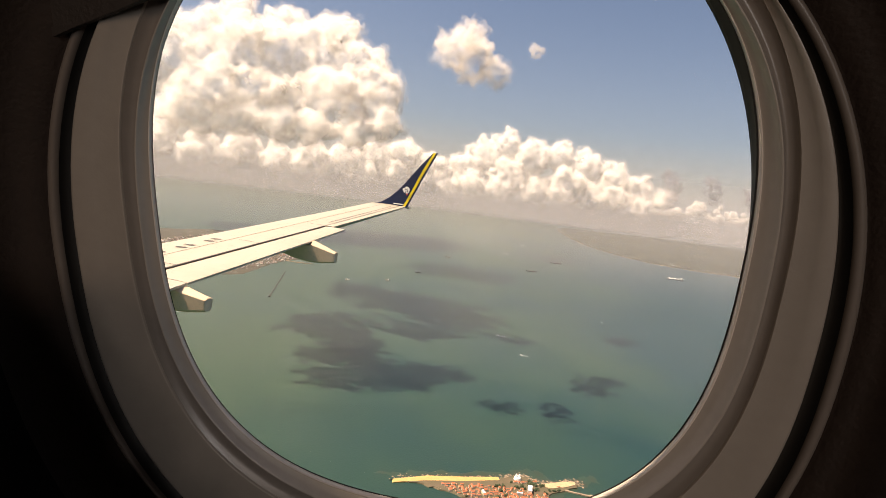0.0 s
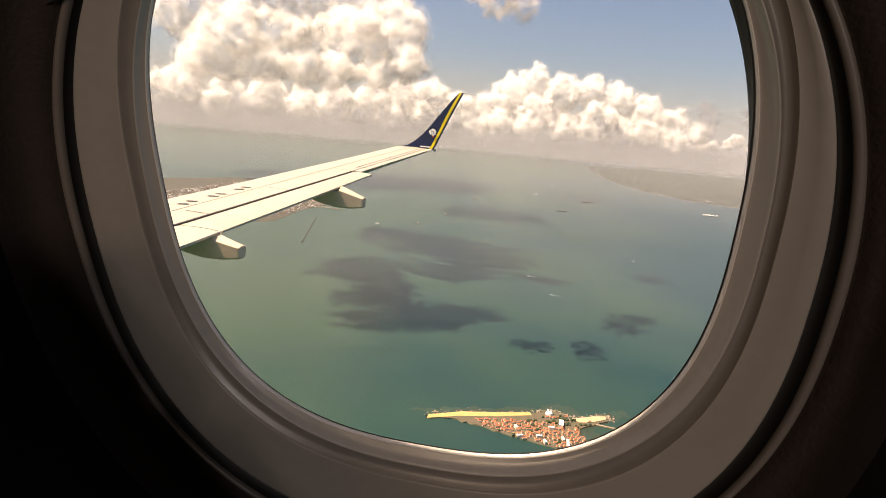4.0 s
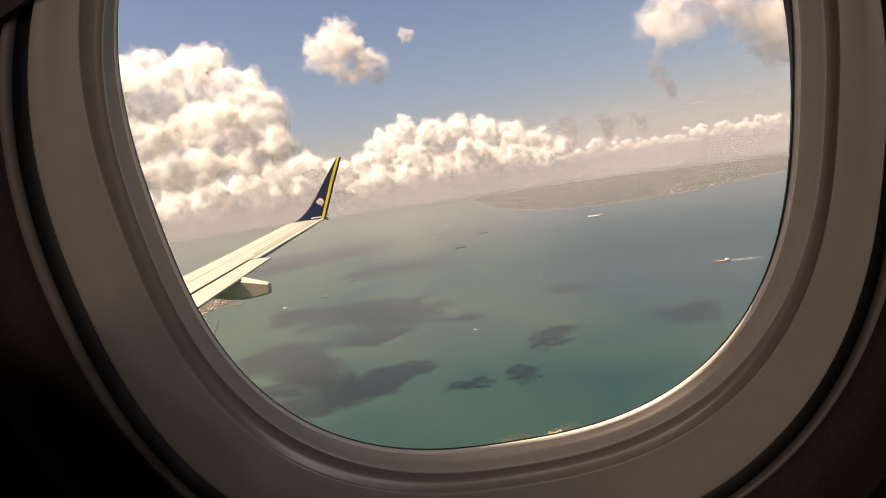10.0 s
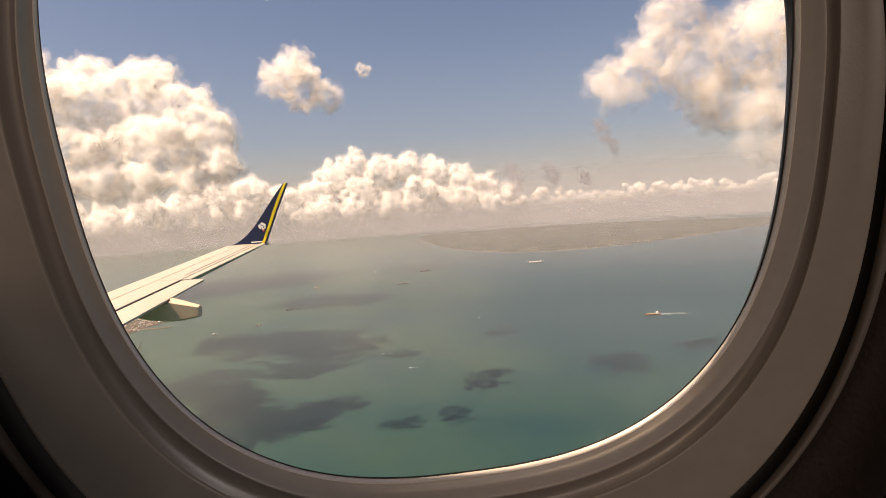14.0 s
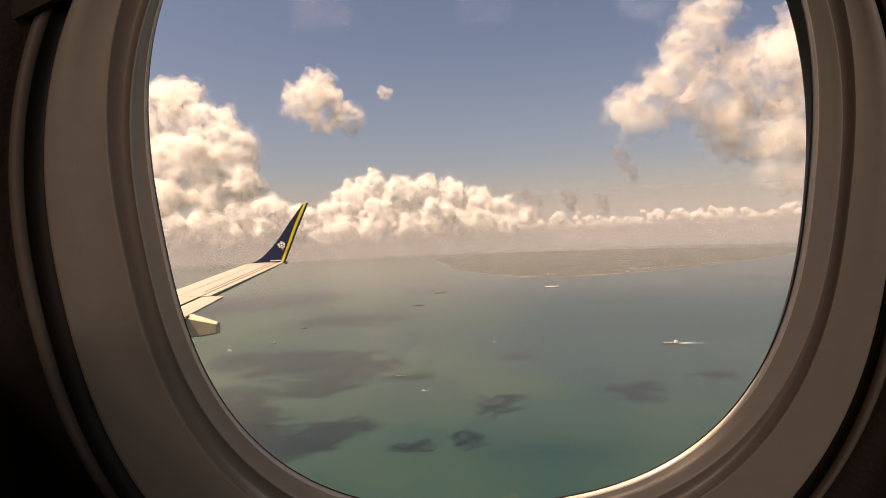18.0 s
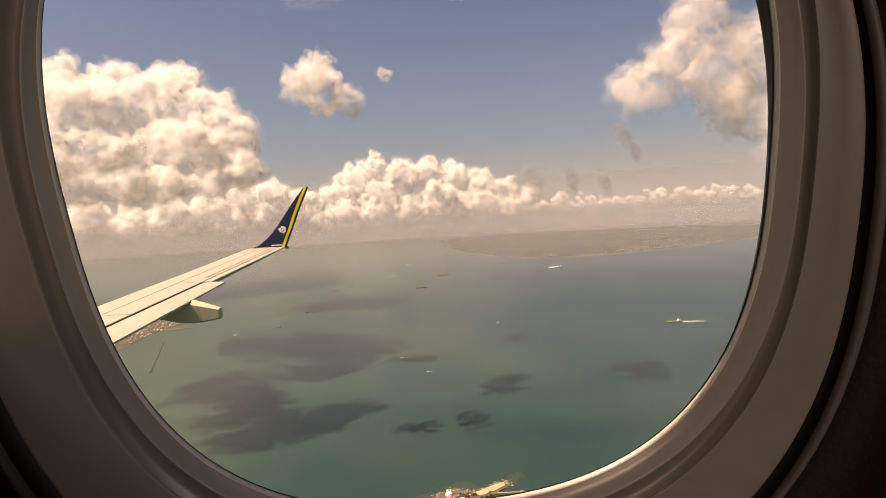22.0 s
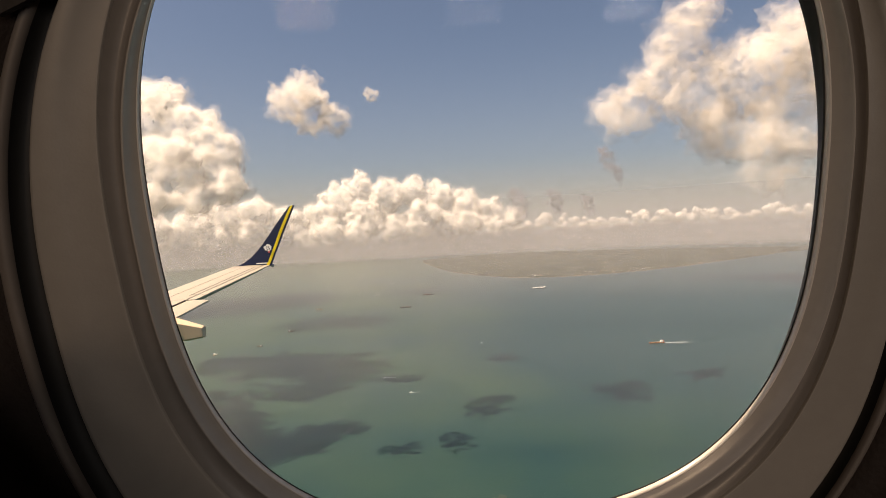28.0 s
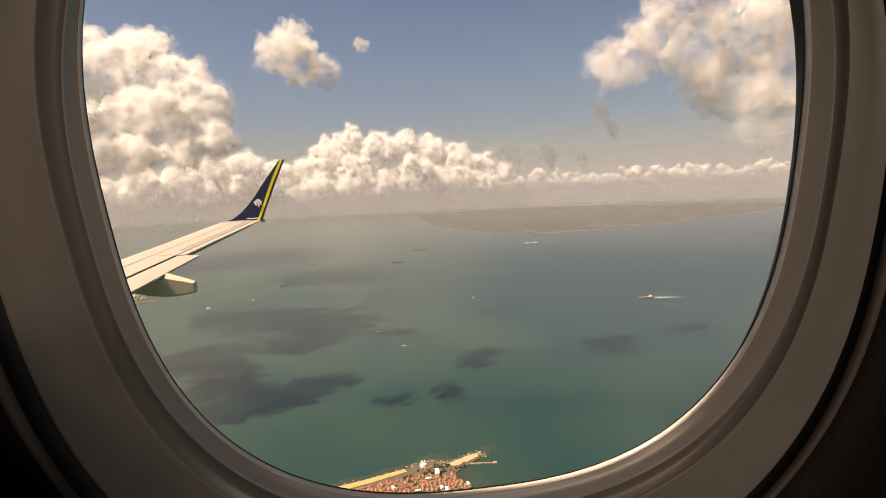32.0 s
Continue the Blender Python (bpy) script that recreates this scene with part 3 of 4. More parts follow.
# winglet: blade curving up from the tip, with a yellow band along its rear
front = [(-3.86, -0.43), (-3.80, -0.415), (-3.62, -0.35), (-3.45, -0.23), (-3.30, -0.08), (-3.16, 0.09), (-3.02, 0.29), (-2.89, 0.47), (-2.745, 0.66), (-2.595, 0.845)]
rear = [(-3.03, -0.425), (-3.02, -0.40), (-2.97, -0.29), (-2.92, -0.16), (-2.865, -0.03), (-2.81, 0.10), (-2.735, 0.29), (-2.66, 0.46), (-2.57, 0.66), (-2.482, 0.86)]


def blade(name, f0, f1, out, mat, label="", half=0.028):
    verts, faces = [], []
    m = len(front)
    for i in range(m):
        (xa, za), (xb, zb) = front[i], rear[i]
        lean = 12.33 + 0.10 * i / m
        for f, side in ((f0, -1), (f1, -1), (f1, 1), (f0, 1)):
            h = (half * (1 - 0.6 * i / m)) * (1 - 0.6 * abs(2 * f - 1)) + out
            verts.append((xa + (xb - xa) * f, lean + side * h, za + (zb - za) * f))
    for i in range(m - 1):
        faces += [(i * 4 + j, i * 4 + (j + 1) % 4, i * 4 + 4 + (j + 1) % 4, i * 4 + 4 + j) for j in range(4)]
    faces += [(0, 1, 2, 3), tuple(range(m * 4 - 4, m * 4))]
    return mesh_from(name, verts, faces, mat, wing, label, smooth=False)


winglet = blade("winglet", 0.0, 1.0, 0.0, NAVY, "navy blue upswept winglet")


def stripe(name, near, far, mat, label):
    """A band of paint a fixed width in from the rear edge."""
    verts, faces = [], []
    m = len(front)
    for i in range(1, m):
        (xa, za), (xb, zb) = front[i], rear[i]
        lean, wide = 12.33 + 0.10 * i / m, xb - xa
        for metres in (near, far):
            metres = min(metres, 0.85 * wide)
            f = 1 - metres / wide
            h = (0.028 * (1 - 0.6 * i / m)) * (1 - 0.6 * abs(2 * f - 1)) + 0.004
            verts += [(xa + wide * f, lean - h, za + (zb - za) * f), (xa + wide * f, lean + h, za + (zb - za) * f)]
    for i in range(m - 2):
        for s in (0, 1):
            faces.append((i * 4 + s, i * 4 + 2 + s, i * 4 + 6 + s, i * 4 + 4 + s))
    ob = mesh_from(name, verts, faces, mat, None, label, smooth=False)
    ob.parent = winglet
    return ob


stripe("yellow_stripe", 0.042, 0.105, YELLOW, "bright yellow stripe")
bm = bmesh.new()
for dx, dz, r in ((0.005, 0.0, 0.024), (0.058, 0.028, 0.030), (-0.050, 0.022, 0.032), (0.022, -0.048, 0.024), (0.004, 0.062, 0.032), (0.062, -0.022, 0.020), (-0.034, -0.026, 0.022), (0.040, 0.064, 0.020)):
    bmesh.ops.create_circle(bm, cap_ends=True, segments=14, radius=r, matrix=Matrix.Translation((-3.085 + dx, 12.318 + 0.001 * dx, -0.045 + dz)) @ pose(0, 0, 0, 90, 0, 0))
for i, v in enumerate(bm.verts):
    v.co.y -= 0.0005 * (i // 14)
emblem = part("emblem", bm, DECAL, winglet, "small white emblem", smooth=False)
bm = bmesh.new()
bmesh.ops.create_circle(bm, cap_ends=True, segments=12, radius=0.022, matrix=Matrix.Translation((-3.055, 12.3135, -0.125)) @ pose(0, 0, 0, 90, 0, 0))
part("emblem_foot", bm, material("red_decal", (0.55, 0.06, 0.05), 0.4), winglet, "small red foot of the emblem", smooth=False)
box("name_bar", (-3.33, 12.286, -0.372), (-3.10, 12.300, -0.348), DECAL, winglet, "small white bar of lettering")
box("tip_light", (-3.05, 12.36, -0.45), (-2.98, 12.42, -0.39), METAL, wing, "small tip light housing", bevel=0.01)

# ---- clouds ----
def sphere_points(level=2):
    bm = bmesh.new()
    bmesh.ops.create_icosphere(bm, subdivisions=level, radius=1)
    v = np.array([x.co[:] for x in bm.verts])
    f = np.array([[x.index for x in p.verts] for p in bm.faces])
    bm.free()
    return v, f


BALL = sphere_points(2)


def fused(balls, voxel):
    """One closed skin round many balls: its points, faces and smoothed normals."""
    bv, bf = BALL
    me = bpy.data.meshes.new("fuse")
    verts = np.concatenate([np.array(c) + r * bv for c, r in balls])
    faces = np.concatenate([bf + k * len(bv) for k in range(len(balls))])
    me.from_pydata(verts.tolist(), [], faces.tolist())
    ob = new("fuse", me)
    mod = ob.modifiers.new("fuse", "REMESH")
    mod.mode, mod.voxel_size = "VOXEL", voxel
    done = ob.evaluated_get(bpy.context.evaluated_depsgraph_get()).to_mesh()
    v = np.array([p.co[:] for p in done.vertices])
    n = np.array([p.normal[:] for p in done.vertices])
    f = [tuple(p.vertices) for p in done.polygons]
    bpy.data.objects.remove(ob)
    bpy.data.meshes.remove(me)
    return v, f, n


def layer(name, v, f, mat, parent, normals):
    me = bpy.data.meshes.new(name)
    me.from_pydata(v.tolist(), [], f)
    me.polygons.foreach_set("use_smooth", [True] * len(me.polygons))
    me.normals_split_custom_set_from_vertices(normals.tolist())
    me.materials.append(mat)
    ob = new(name, me)
    ob.parent = parent
    ob["kind"] = "stuff"
    return ob


def cloud(label, lobes, dist, seed, fine=16, tiny=5, voxel=0.06, base=None, deep=0.8, group="", shells=None, heart=True, step=0.034, rough=0.13, unit=None, lit=1.15, lean=0.0):
    """A heap cloud from lobes (azimuth, elevation, radius), in degrees from the window, at a distance; it leans back with height.
    A fused billowing body, heaped from three sizes of swelling, with ever thinner and more ragged layers round it."""
    rng = np.random.default_rng(seed)
    unit = unit or dist * math.tan(radians(np.mean([r for _, _, r in lobes])))
    balls, large = [], []
    for az, el, rad in lobes:
        d = dist * (1 + rng.uniform(-0.05, 0.05) * deep + lean * (el - lobes[0][1]))
        r = d * math.tan(radians(rad))
        c = np.array([d * math.sin(radians(az)), d * math.cos(radians(az)), ALT + d * math.tan(radians(el))])
        balls.append((c, r * 0.80))
        large.append((c, r * 0.80))
        for i in range(fine):
            u = rng.normal(size=3)
            u /= np.linalg.norm(u)
            u[2] = abs(u[2]) if rng.random() < 0.7 else u[2] * 0.6
            q, big = c + u * r * rng.uniform(0.60, 0.86), r * rng.uniform(0.16, 0.40)
            balls.append((q, big))
            for k in range(tiny):
                w = rng.normal(size=3)
                w = w / np.linalg.norm(w) * 0.8 + u * 0.5
                balls.append((q + w * big * rng.uniform(0.75, 1.0), big * rng.uniform(0.20, 0.42)))
    if base is not None:
        low = ALT + dist * math.tan(radians(base))
        balls = [(np.array([c[0], c[1], max(c[2], low + 0.75 * r + rng.uniform(0, 0.3) * r)]), r) for c, r in balls]
    mid = np.mean([c for c, r in balls], axis=0)
    balls = [((c - mid) / unit, r / unit) for c, r in balls]
    centre = np.array([(c - mid) / unit for c, r in large])
    v, f, n = fused(balls, voxel)
    shift = rng.uniform(-50, 50, 3)
    push = np.array([noise.turbulence(Vector(p * 2.3 + shift), 4, False, noise_basis="PERLIN_ORIGINAL", amplitude_scale=0.55, frequency_scale=2.1) for p in v])
    v = v + n * (rough * (push - push.mean()) * 1.6)[:, None]
    # shading follows the broad form as much as the small lumps: light wanders through the droplets
    away = v[:, None, :] - centre[None]
    near = np.linalg.norm(away, axis=2)
    soft = np.take_along_axis(away, near.argmin(1)[:, None, None], 1)[:, 0]
    soft = soft / np.maximum(1e-6, np.linalg.norm(soft, axis=1))[:, None]
    shade = n * 0.09 + soft * 0.34 + np.array(sun_way)[None] * lit
    shade /= np.linalg.norm(shade, axis=1)[:, None]
    ob = thing("cloud", Matrix.Translation(mid) @ Matrix.Scale(unit, 4), label, "cloud", group)
    if heart:
        layer("cloud_body", v - n * 0.05, f, HEART, ob, shade)
    lift = n * 0.6 + soft * 0.5
    for k, mat in enumerate(shells or SHELLS):
        ruffle = np.array([noise.noise(Vector(p * 3.1 + shift + 7.3 * k)) for p in v])
        layer("cloud_fringe", v + lift * (step * (k + 1.6 * ruffle * min(k, 2)))[:, None], f, mat, ob, shade)
    return ob


cloud("tall bright rounded white cumulus cloud", [(-36, 9, 4.6), (-32, 8.5, 4.8), (-28, 9.6, 4.6), (-24.2, 10.4, 4.2), (-20.6, 10.2, 3.6), (-18.0, 8.2, 3.2), (-22.5, 6.8, 3.8), (-27.5, 6.2, 3.6), (-33, 5.5, 3.8), (-26.5, 12.6, 2.4), (-22.2, 13.2, 2.0), (-17.0, 5.8, 2.2), (-31, 12.6, 2.2), (-19.5, 4.8, 2.0), (-23.5, 4.4, 2.0), (-30, 4.2, 2.2), (-35, 4.0, 2.4), (-26.5, 4.2, 2.0)], 1300, 3, base=2.4, fine=9, tiny=2, deep=0.3, lean=0.026, rough=0.11, lit=1.5, step=0.045)
cloud("billowing white cumulus bank over the sea", [(-37, 1.6, 2.2), (-33, 1.3, 2.0), (-29.5, 1.7, 1.9), (-26.5, 1.2, 1.7), (-23.5, 1.6, 1.9), (-20.2, 2.0, 1.9), (-17.2, 2.7, 1.9), (-14.4, 3.1, 1.8), (-12.0, 2.4, 1.5), (-31, 0.6, 1.5), (-21, 0.6, 1.6), (-15, 0.9, 1.7), (-10.6, 1.3, 1.3), (-34, 0.4, 1.4), (-27, 0.4, 1.5), (-24, 0.4, 1.5), (-18, 0.5, 1.6), (-12.4, 0.6, 1.5), (-9.6, 0.5, 1.2)], 4020, 4, base=-0.5, fine=12, tiny=2, deep=0.3, lean=0.010, rough=0.12, step=0.05)
cloud("broad white cumulus cloud", [(-8.4, 2.6, 1.7), (-6.4, 4.0, 1.9), (-4.6, 5.0, 1.7), (-2.0, 4.2, 1.9), (0.6, 4.6, 1.7), (3.2, 3.8, 1.8), (5.8, 3.2, 1.6), (8.2, 2.4, 1.4), (10.4, 1.6, 1.1), (-4, 2.0, 2.0), (1.5, 1.8, 2.0), (6, 1.4, 1.4), (-7.6, 0.9, 1.5), (-1.4, 1.0, 1.7), (3.6, 0.9, 1.6), (8.6, 0.8, 1.1), (-5, 0.8, 1.5)], 3980, 5, base=-0.3, fine=12, tiny=2, deep=0.3, lean=0.012, rough=0.12, step=0.05)
pick = random.Random(5)
row = []
for i in range(230):
    az = 1 + 37 * i / 229 + pick.uniform(-0.4, 0.4)
    swell = 0.62 + 0.9 * noise.noise(Vector((az * 0.55, 3.3, 0))) + 0.5 * noise.noise(Vector((az * 1.7, 8.1, 0)))
    swell = max(0.25, swell)
    row.append((az, 0.35 + pick.uniform(0, 1.55) * min(1.0, swell), pick.uniform(0.14, 0.34) + 0.22 * swell * pick.random()))
cloud("long far row of small bright cumulus clouds", row, 4350, 6, fine=8, tiny=1, base=-0.1, deep=0.5, voxel=0.14, step=0.05, rough=0.22, shells=SHELLS[1::2])
cloud("small ragged white cloud", [(-11, 13.2, 1.8), (-8.8, 12.6, 1.9), (-6.6, 11.6, 1.1), (-9.4, 14.8, 1.2), (-10.2, 14.0, 1.4)], 1250, 7, fine=7, tiny=0, voxel=0.1, shells=VEILS, heart=False, step=0.10, rough=0.3, lit=0.9)
cloud("tiny ragged white cloudlet", [(-3.0, 14.0, 0.5), (-3.4, 14.3, 0.35)], 1250, 8, fine=8, tiny=0, voxel=0.12, shells=VEILS[1:], heart=False, step=0.15, rough=0.4, lit=0.9)
cloud("big soft cream cloud with torn thin edges", [(20.4, 10.6, 1.3), (22.6, 11.4, 1.9), (25.0, 13.2, 2.1), (26.8, 16.4, 2.1), (27.6, 18.6, 1.5), (28.0, 11.8, 2.9), (31.6, 12.4, 3.2), (35.5, 13.4, 3.4), (30.5, 8.0, 2.6), (35.5, 8.6, 3.4), (33.5, 5.6, 2.2), (39, 12, 3.6)], 1260, 9, fine=6, tiny=0, voxel=0.1, shells=VEILS, heart=False, step=0.13, rough=0.3, lit=0.9)
for az, el, rad, seed in ((19.5, 6.6, 0.55, 21), (20.4, 5.2, 0.4, 22), (14.5, 2.9, 0.55, 23), (11.0, 2.8, 0.7, 24), (17.6, 2.4, 0.45, 25)):
    cloud("small grey shaded cloudlet", [(az, el, rad), (az + 0.25 * rad, el - 1.3 * rad, rad * 0.55), (az - 0.3 * rad, el + 1.2 * rad, rad * 0.7), (az - 0.9 * rad, el + 1.7 * rad, rad * 0.5)], 3300, seed, fine=5, tiny=0, shells=GREYS, heart=False, step=0.26, rough=0.6, group="grey cloudlets", voxel=0.12, lit=0.7)

# haze far over the water
FARHAZE = (0.238, 0.246, 0.262)


def veil(radius, high, thick, foot, color=(0.49, 0.50, 0.525)):
    bm = bmesh.new()
    rows = []
    for k in range(65):
        a = radians(-60 + 120 * k / 64)
        rows.append((bm.verts.new((radius * math.sin(a), radius * math.cos(a), 0.2)), bm.verts.new((radius * math.sin(a), radius * math.cos(a), high))))
    for k in range(64):
        bm.faces.new((rows[k][0], rows[k + 1][0], rows[k + 1][1], rows[k][1]))
    ob = part("backdrop_haze", bm, veil_material("haze", color, high, thick, foot))
    # droplets scatter the sun alike whichever way the sheet faces
    ob.data.normals_split_custom_set_from_vertices([(Vector((-v.co.x, -v.co.y, 0)).normalized() * 0.35 + sun_way).normalized()[:] for v in ob.data.vertices])
    return tagged(ob, "pale warm haze over the far sea", "haze", kind="structure")


veil(4850, 800, 0.96, 0.0, (0.41, 0.43, 0.46))
veil(1062, 520, 0.12, 130.0, (0.49, 0.51, 0.55))
for radius, high, thick in ((300, 168, 0.085), (745, 185, 0.16), (1030, 195, 0.10), (1700, 200, 0.08), (2700, 215, 0.20)):
    veil(radius, high, thick, 70.0)
for radius, high, thick, foot in ((3150, 190, 0.40, 42.0), (3560, 205, 0.50, 30.0), (3980, 232, 0.88, 26.0)):
    veil(radius, high, thick, foot, FARHAZE)

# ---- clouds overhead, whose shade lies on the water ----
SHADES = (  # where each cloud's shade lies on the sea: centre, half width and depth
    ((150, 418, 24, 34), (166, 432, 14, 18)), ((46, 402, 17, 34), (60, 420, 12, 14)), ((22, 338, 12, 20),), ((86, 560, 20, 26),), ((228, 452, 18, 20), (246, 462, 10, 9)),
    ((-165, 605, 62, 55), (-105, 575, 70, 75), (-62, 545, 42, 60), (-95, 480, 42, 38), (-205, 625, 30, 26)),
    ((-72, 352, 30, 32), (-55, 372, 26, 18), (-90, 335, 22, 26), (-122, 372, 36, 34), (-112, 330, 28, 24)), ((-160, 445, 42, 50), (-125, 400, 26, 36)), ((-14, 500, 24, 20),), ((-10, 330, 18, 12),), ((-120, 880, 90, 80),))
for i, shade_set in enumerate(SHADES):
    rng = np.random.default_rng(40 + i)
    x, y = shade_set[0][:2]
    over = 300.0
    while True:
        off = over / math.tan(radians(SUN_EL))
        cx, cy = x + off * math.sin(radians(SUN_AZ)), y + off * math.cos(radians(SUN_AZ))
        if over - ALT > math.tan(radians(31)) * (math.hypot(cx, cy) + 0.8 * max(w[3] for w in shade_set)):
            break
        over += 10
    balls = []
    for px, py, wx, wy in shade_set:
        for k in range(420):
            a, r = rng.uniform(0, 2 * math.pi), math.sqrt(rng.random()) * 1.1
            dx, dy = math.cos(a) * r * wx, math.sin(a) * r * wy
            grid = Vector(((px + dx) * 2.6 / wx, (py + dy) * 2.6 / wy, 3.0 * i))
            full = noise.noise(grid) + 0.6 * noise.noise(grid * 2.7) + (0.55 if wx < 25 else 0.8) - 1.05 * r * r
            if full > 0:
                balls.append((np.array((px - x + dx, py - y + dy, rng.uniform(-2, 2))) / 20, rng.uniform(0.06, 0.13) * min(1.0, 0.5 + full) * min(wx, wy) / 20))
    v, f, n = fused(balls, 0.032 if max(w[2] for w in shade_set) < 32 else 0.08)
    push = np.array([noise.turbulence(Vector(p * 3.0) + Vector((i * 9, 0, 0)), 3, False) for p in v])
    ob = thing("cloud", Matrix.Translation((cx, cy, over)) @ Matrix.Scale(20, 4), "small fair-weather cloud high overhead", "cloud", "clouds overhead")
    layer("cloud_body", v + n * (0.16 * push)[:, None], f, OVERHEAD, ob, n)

# ---- the island ----
LAND = land_material()
SAND = material("beach_sand", (0.55, 0.42, 0.26), 0.9, grain=0.15, scale=0.2)
FOAM = material("wake_foam", (0.75, 0.78, 0.76), 0.8, grain=0.2, scale=0.5)


def at(az, el):
    """The place on the sea, az degrees round and el degrees down from the window."""
    d = ALT / math.tan(radians(-el))
    return d * math.sin(radians(az)), d * math.cos(radians(az))


def between(table, v):
    for (a, p), (b, q) in zip(table, table[1:]):
        if a <= v <= b:
            return p + (q - p) * (v - a) / (b - a)
    return table[-1][1]


NEAR = ((1.2, -2.35), (2.5, -2.95), (4, -3.45), (7, -3.95), (10, -4.25), (14, -4.35), (18, -4.25), (22, -4.0), (26, -3.65), (30, -3.15), (34, -2.6), (38, -2.3))
FAR = ((1.2, -2.15), (3, -2.02), (8, -1.86), (15, -1.84), (22, -1.95), (28, -2.08), (34, -2.2), (38, -2.25))
NA, NR = 180, 26


def shore(az):
    return between(NEAR, az) + 0.03 * noise.noise(Vector((az * 1.9, 0, 0))) + 0.015 * noise.noise(Vector((az * 6.3, 4, 0)))


def land_sheet(name, f0, f1, lift, mat, parent, rolling):
    verts, faces = [], []
    for i in range(NA + 1):
        az = 1.2 + 36.8 * i / NA
        d0, d1 = ALT / math.tan(radians(-shore(az))), ALT / math.tan(radians(-between(FAR, az)))
        for j in range(NR + 1):
            f = f0 + (f1 - f0) * j / NR
            d = d0 + (d1 - d0) * f if f1 > 0.5 else d0 + f * 300
            x, y = d * math.sin(radians(az)), d * math.cos(radians(az))
            edge = min(1, 8 * f, 12 * (1 - f)) if rolling else 1
            h = lift + rolling * max(0, edge) * (1.0 + noise.noise(Vector((x * 0.006, y * 0.003, 0))) + 0.5 * noise.noise(Vector((x * 0.03, y * 0.02, 3))))
            verts.append((x, y, h))
    for i in range(NA):
        for j in range(NR):
            a = i * (NR + 1) + j
            faces.append((a, a + 1, a + NR + 2, a + NR + 1))
    return mesh_from(name, verts, faces, mat, parent)


island = thing("island", Matrix(), "long low wooded island with pale beaches in haze", "island", kind="structure")
land_sheet("island_land", 0.0, 1.0, 0.5, LAND, island, 5.0)
land_sheet("beach", -0.016, 0.034, 0.45, SAND, island, 0.0)["label"] = "narrow pale sandy beach"


def village(name, spots, count, seed, size, parent=None):
    """Crowds of tiny far houses in one skin."""
    rng = np.random.default_rng(seed)
    verts, faces = [], []
    for k in range(count):
        az, f = spots[k % len(spots)]
        az += rng.normal() * 1.1
        f = abs(f + rng.normal() * 0.035)
        d0, d1 = ALT / math.tan(radians(-shore(az))), ALT / math.tan(radians(-between(FAR, az)))
        d = d0 + (d1 - d0) * f + 12
        x, y = d * math.sin(radians(az)), d * math.cos(radians(az))
        w, h, z = size * rng.uniform(0.7, 2.6), size * rng.uniform(0.5, 1.1), 1.0
        b = len(verts)
        verts += [(x - w, y - w, z), (x + w, y - w, z), (x + w, y + w, z), (x - w, y + w, z), (x - w, y - w, z + h + 1.6), (x + w, y - w, z + h + 1.6), (x + w, y + w, z + h + 1.6), (x - w, y + w, z + h + 1.6)]
        faces += [(b, b + 1, b + 5, b + 4), (b + 1, b + 2, b + 6, b + 5), (b + 2, b + 3, b + 7, b + 6), (b + 3, b, b + 4, b + 7), (b + 4, b + 5, b + 6, b + 7)]
    ob = mesh_from(name, verts, faces, town_material(), parent, smooth=False)
    ob["kind"] = "stuff"
    return ob


village("far_houses", ((5.5, 0.03), (7.5, 0.04), (18, 0.05), (20.5, 0.04), (22, 0.05), (24, 0.03), (12, 0.03), (14.5, 0.25), (27, 0.03)), 120, 71, 0.8, island)

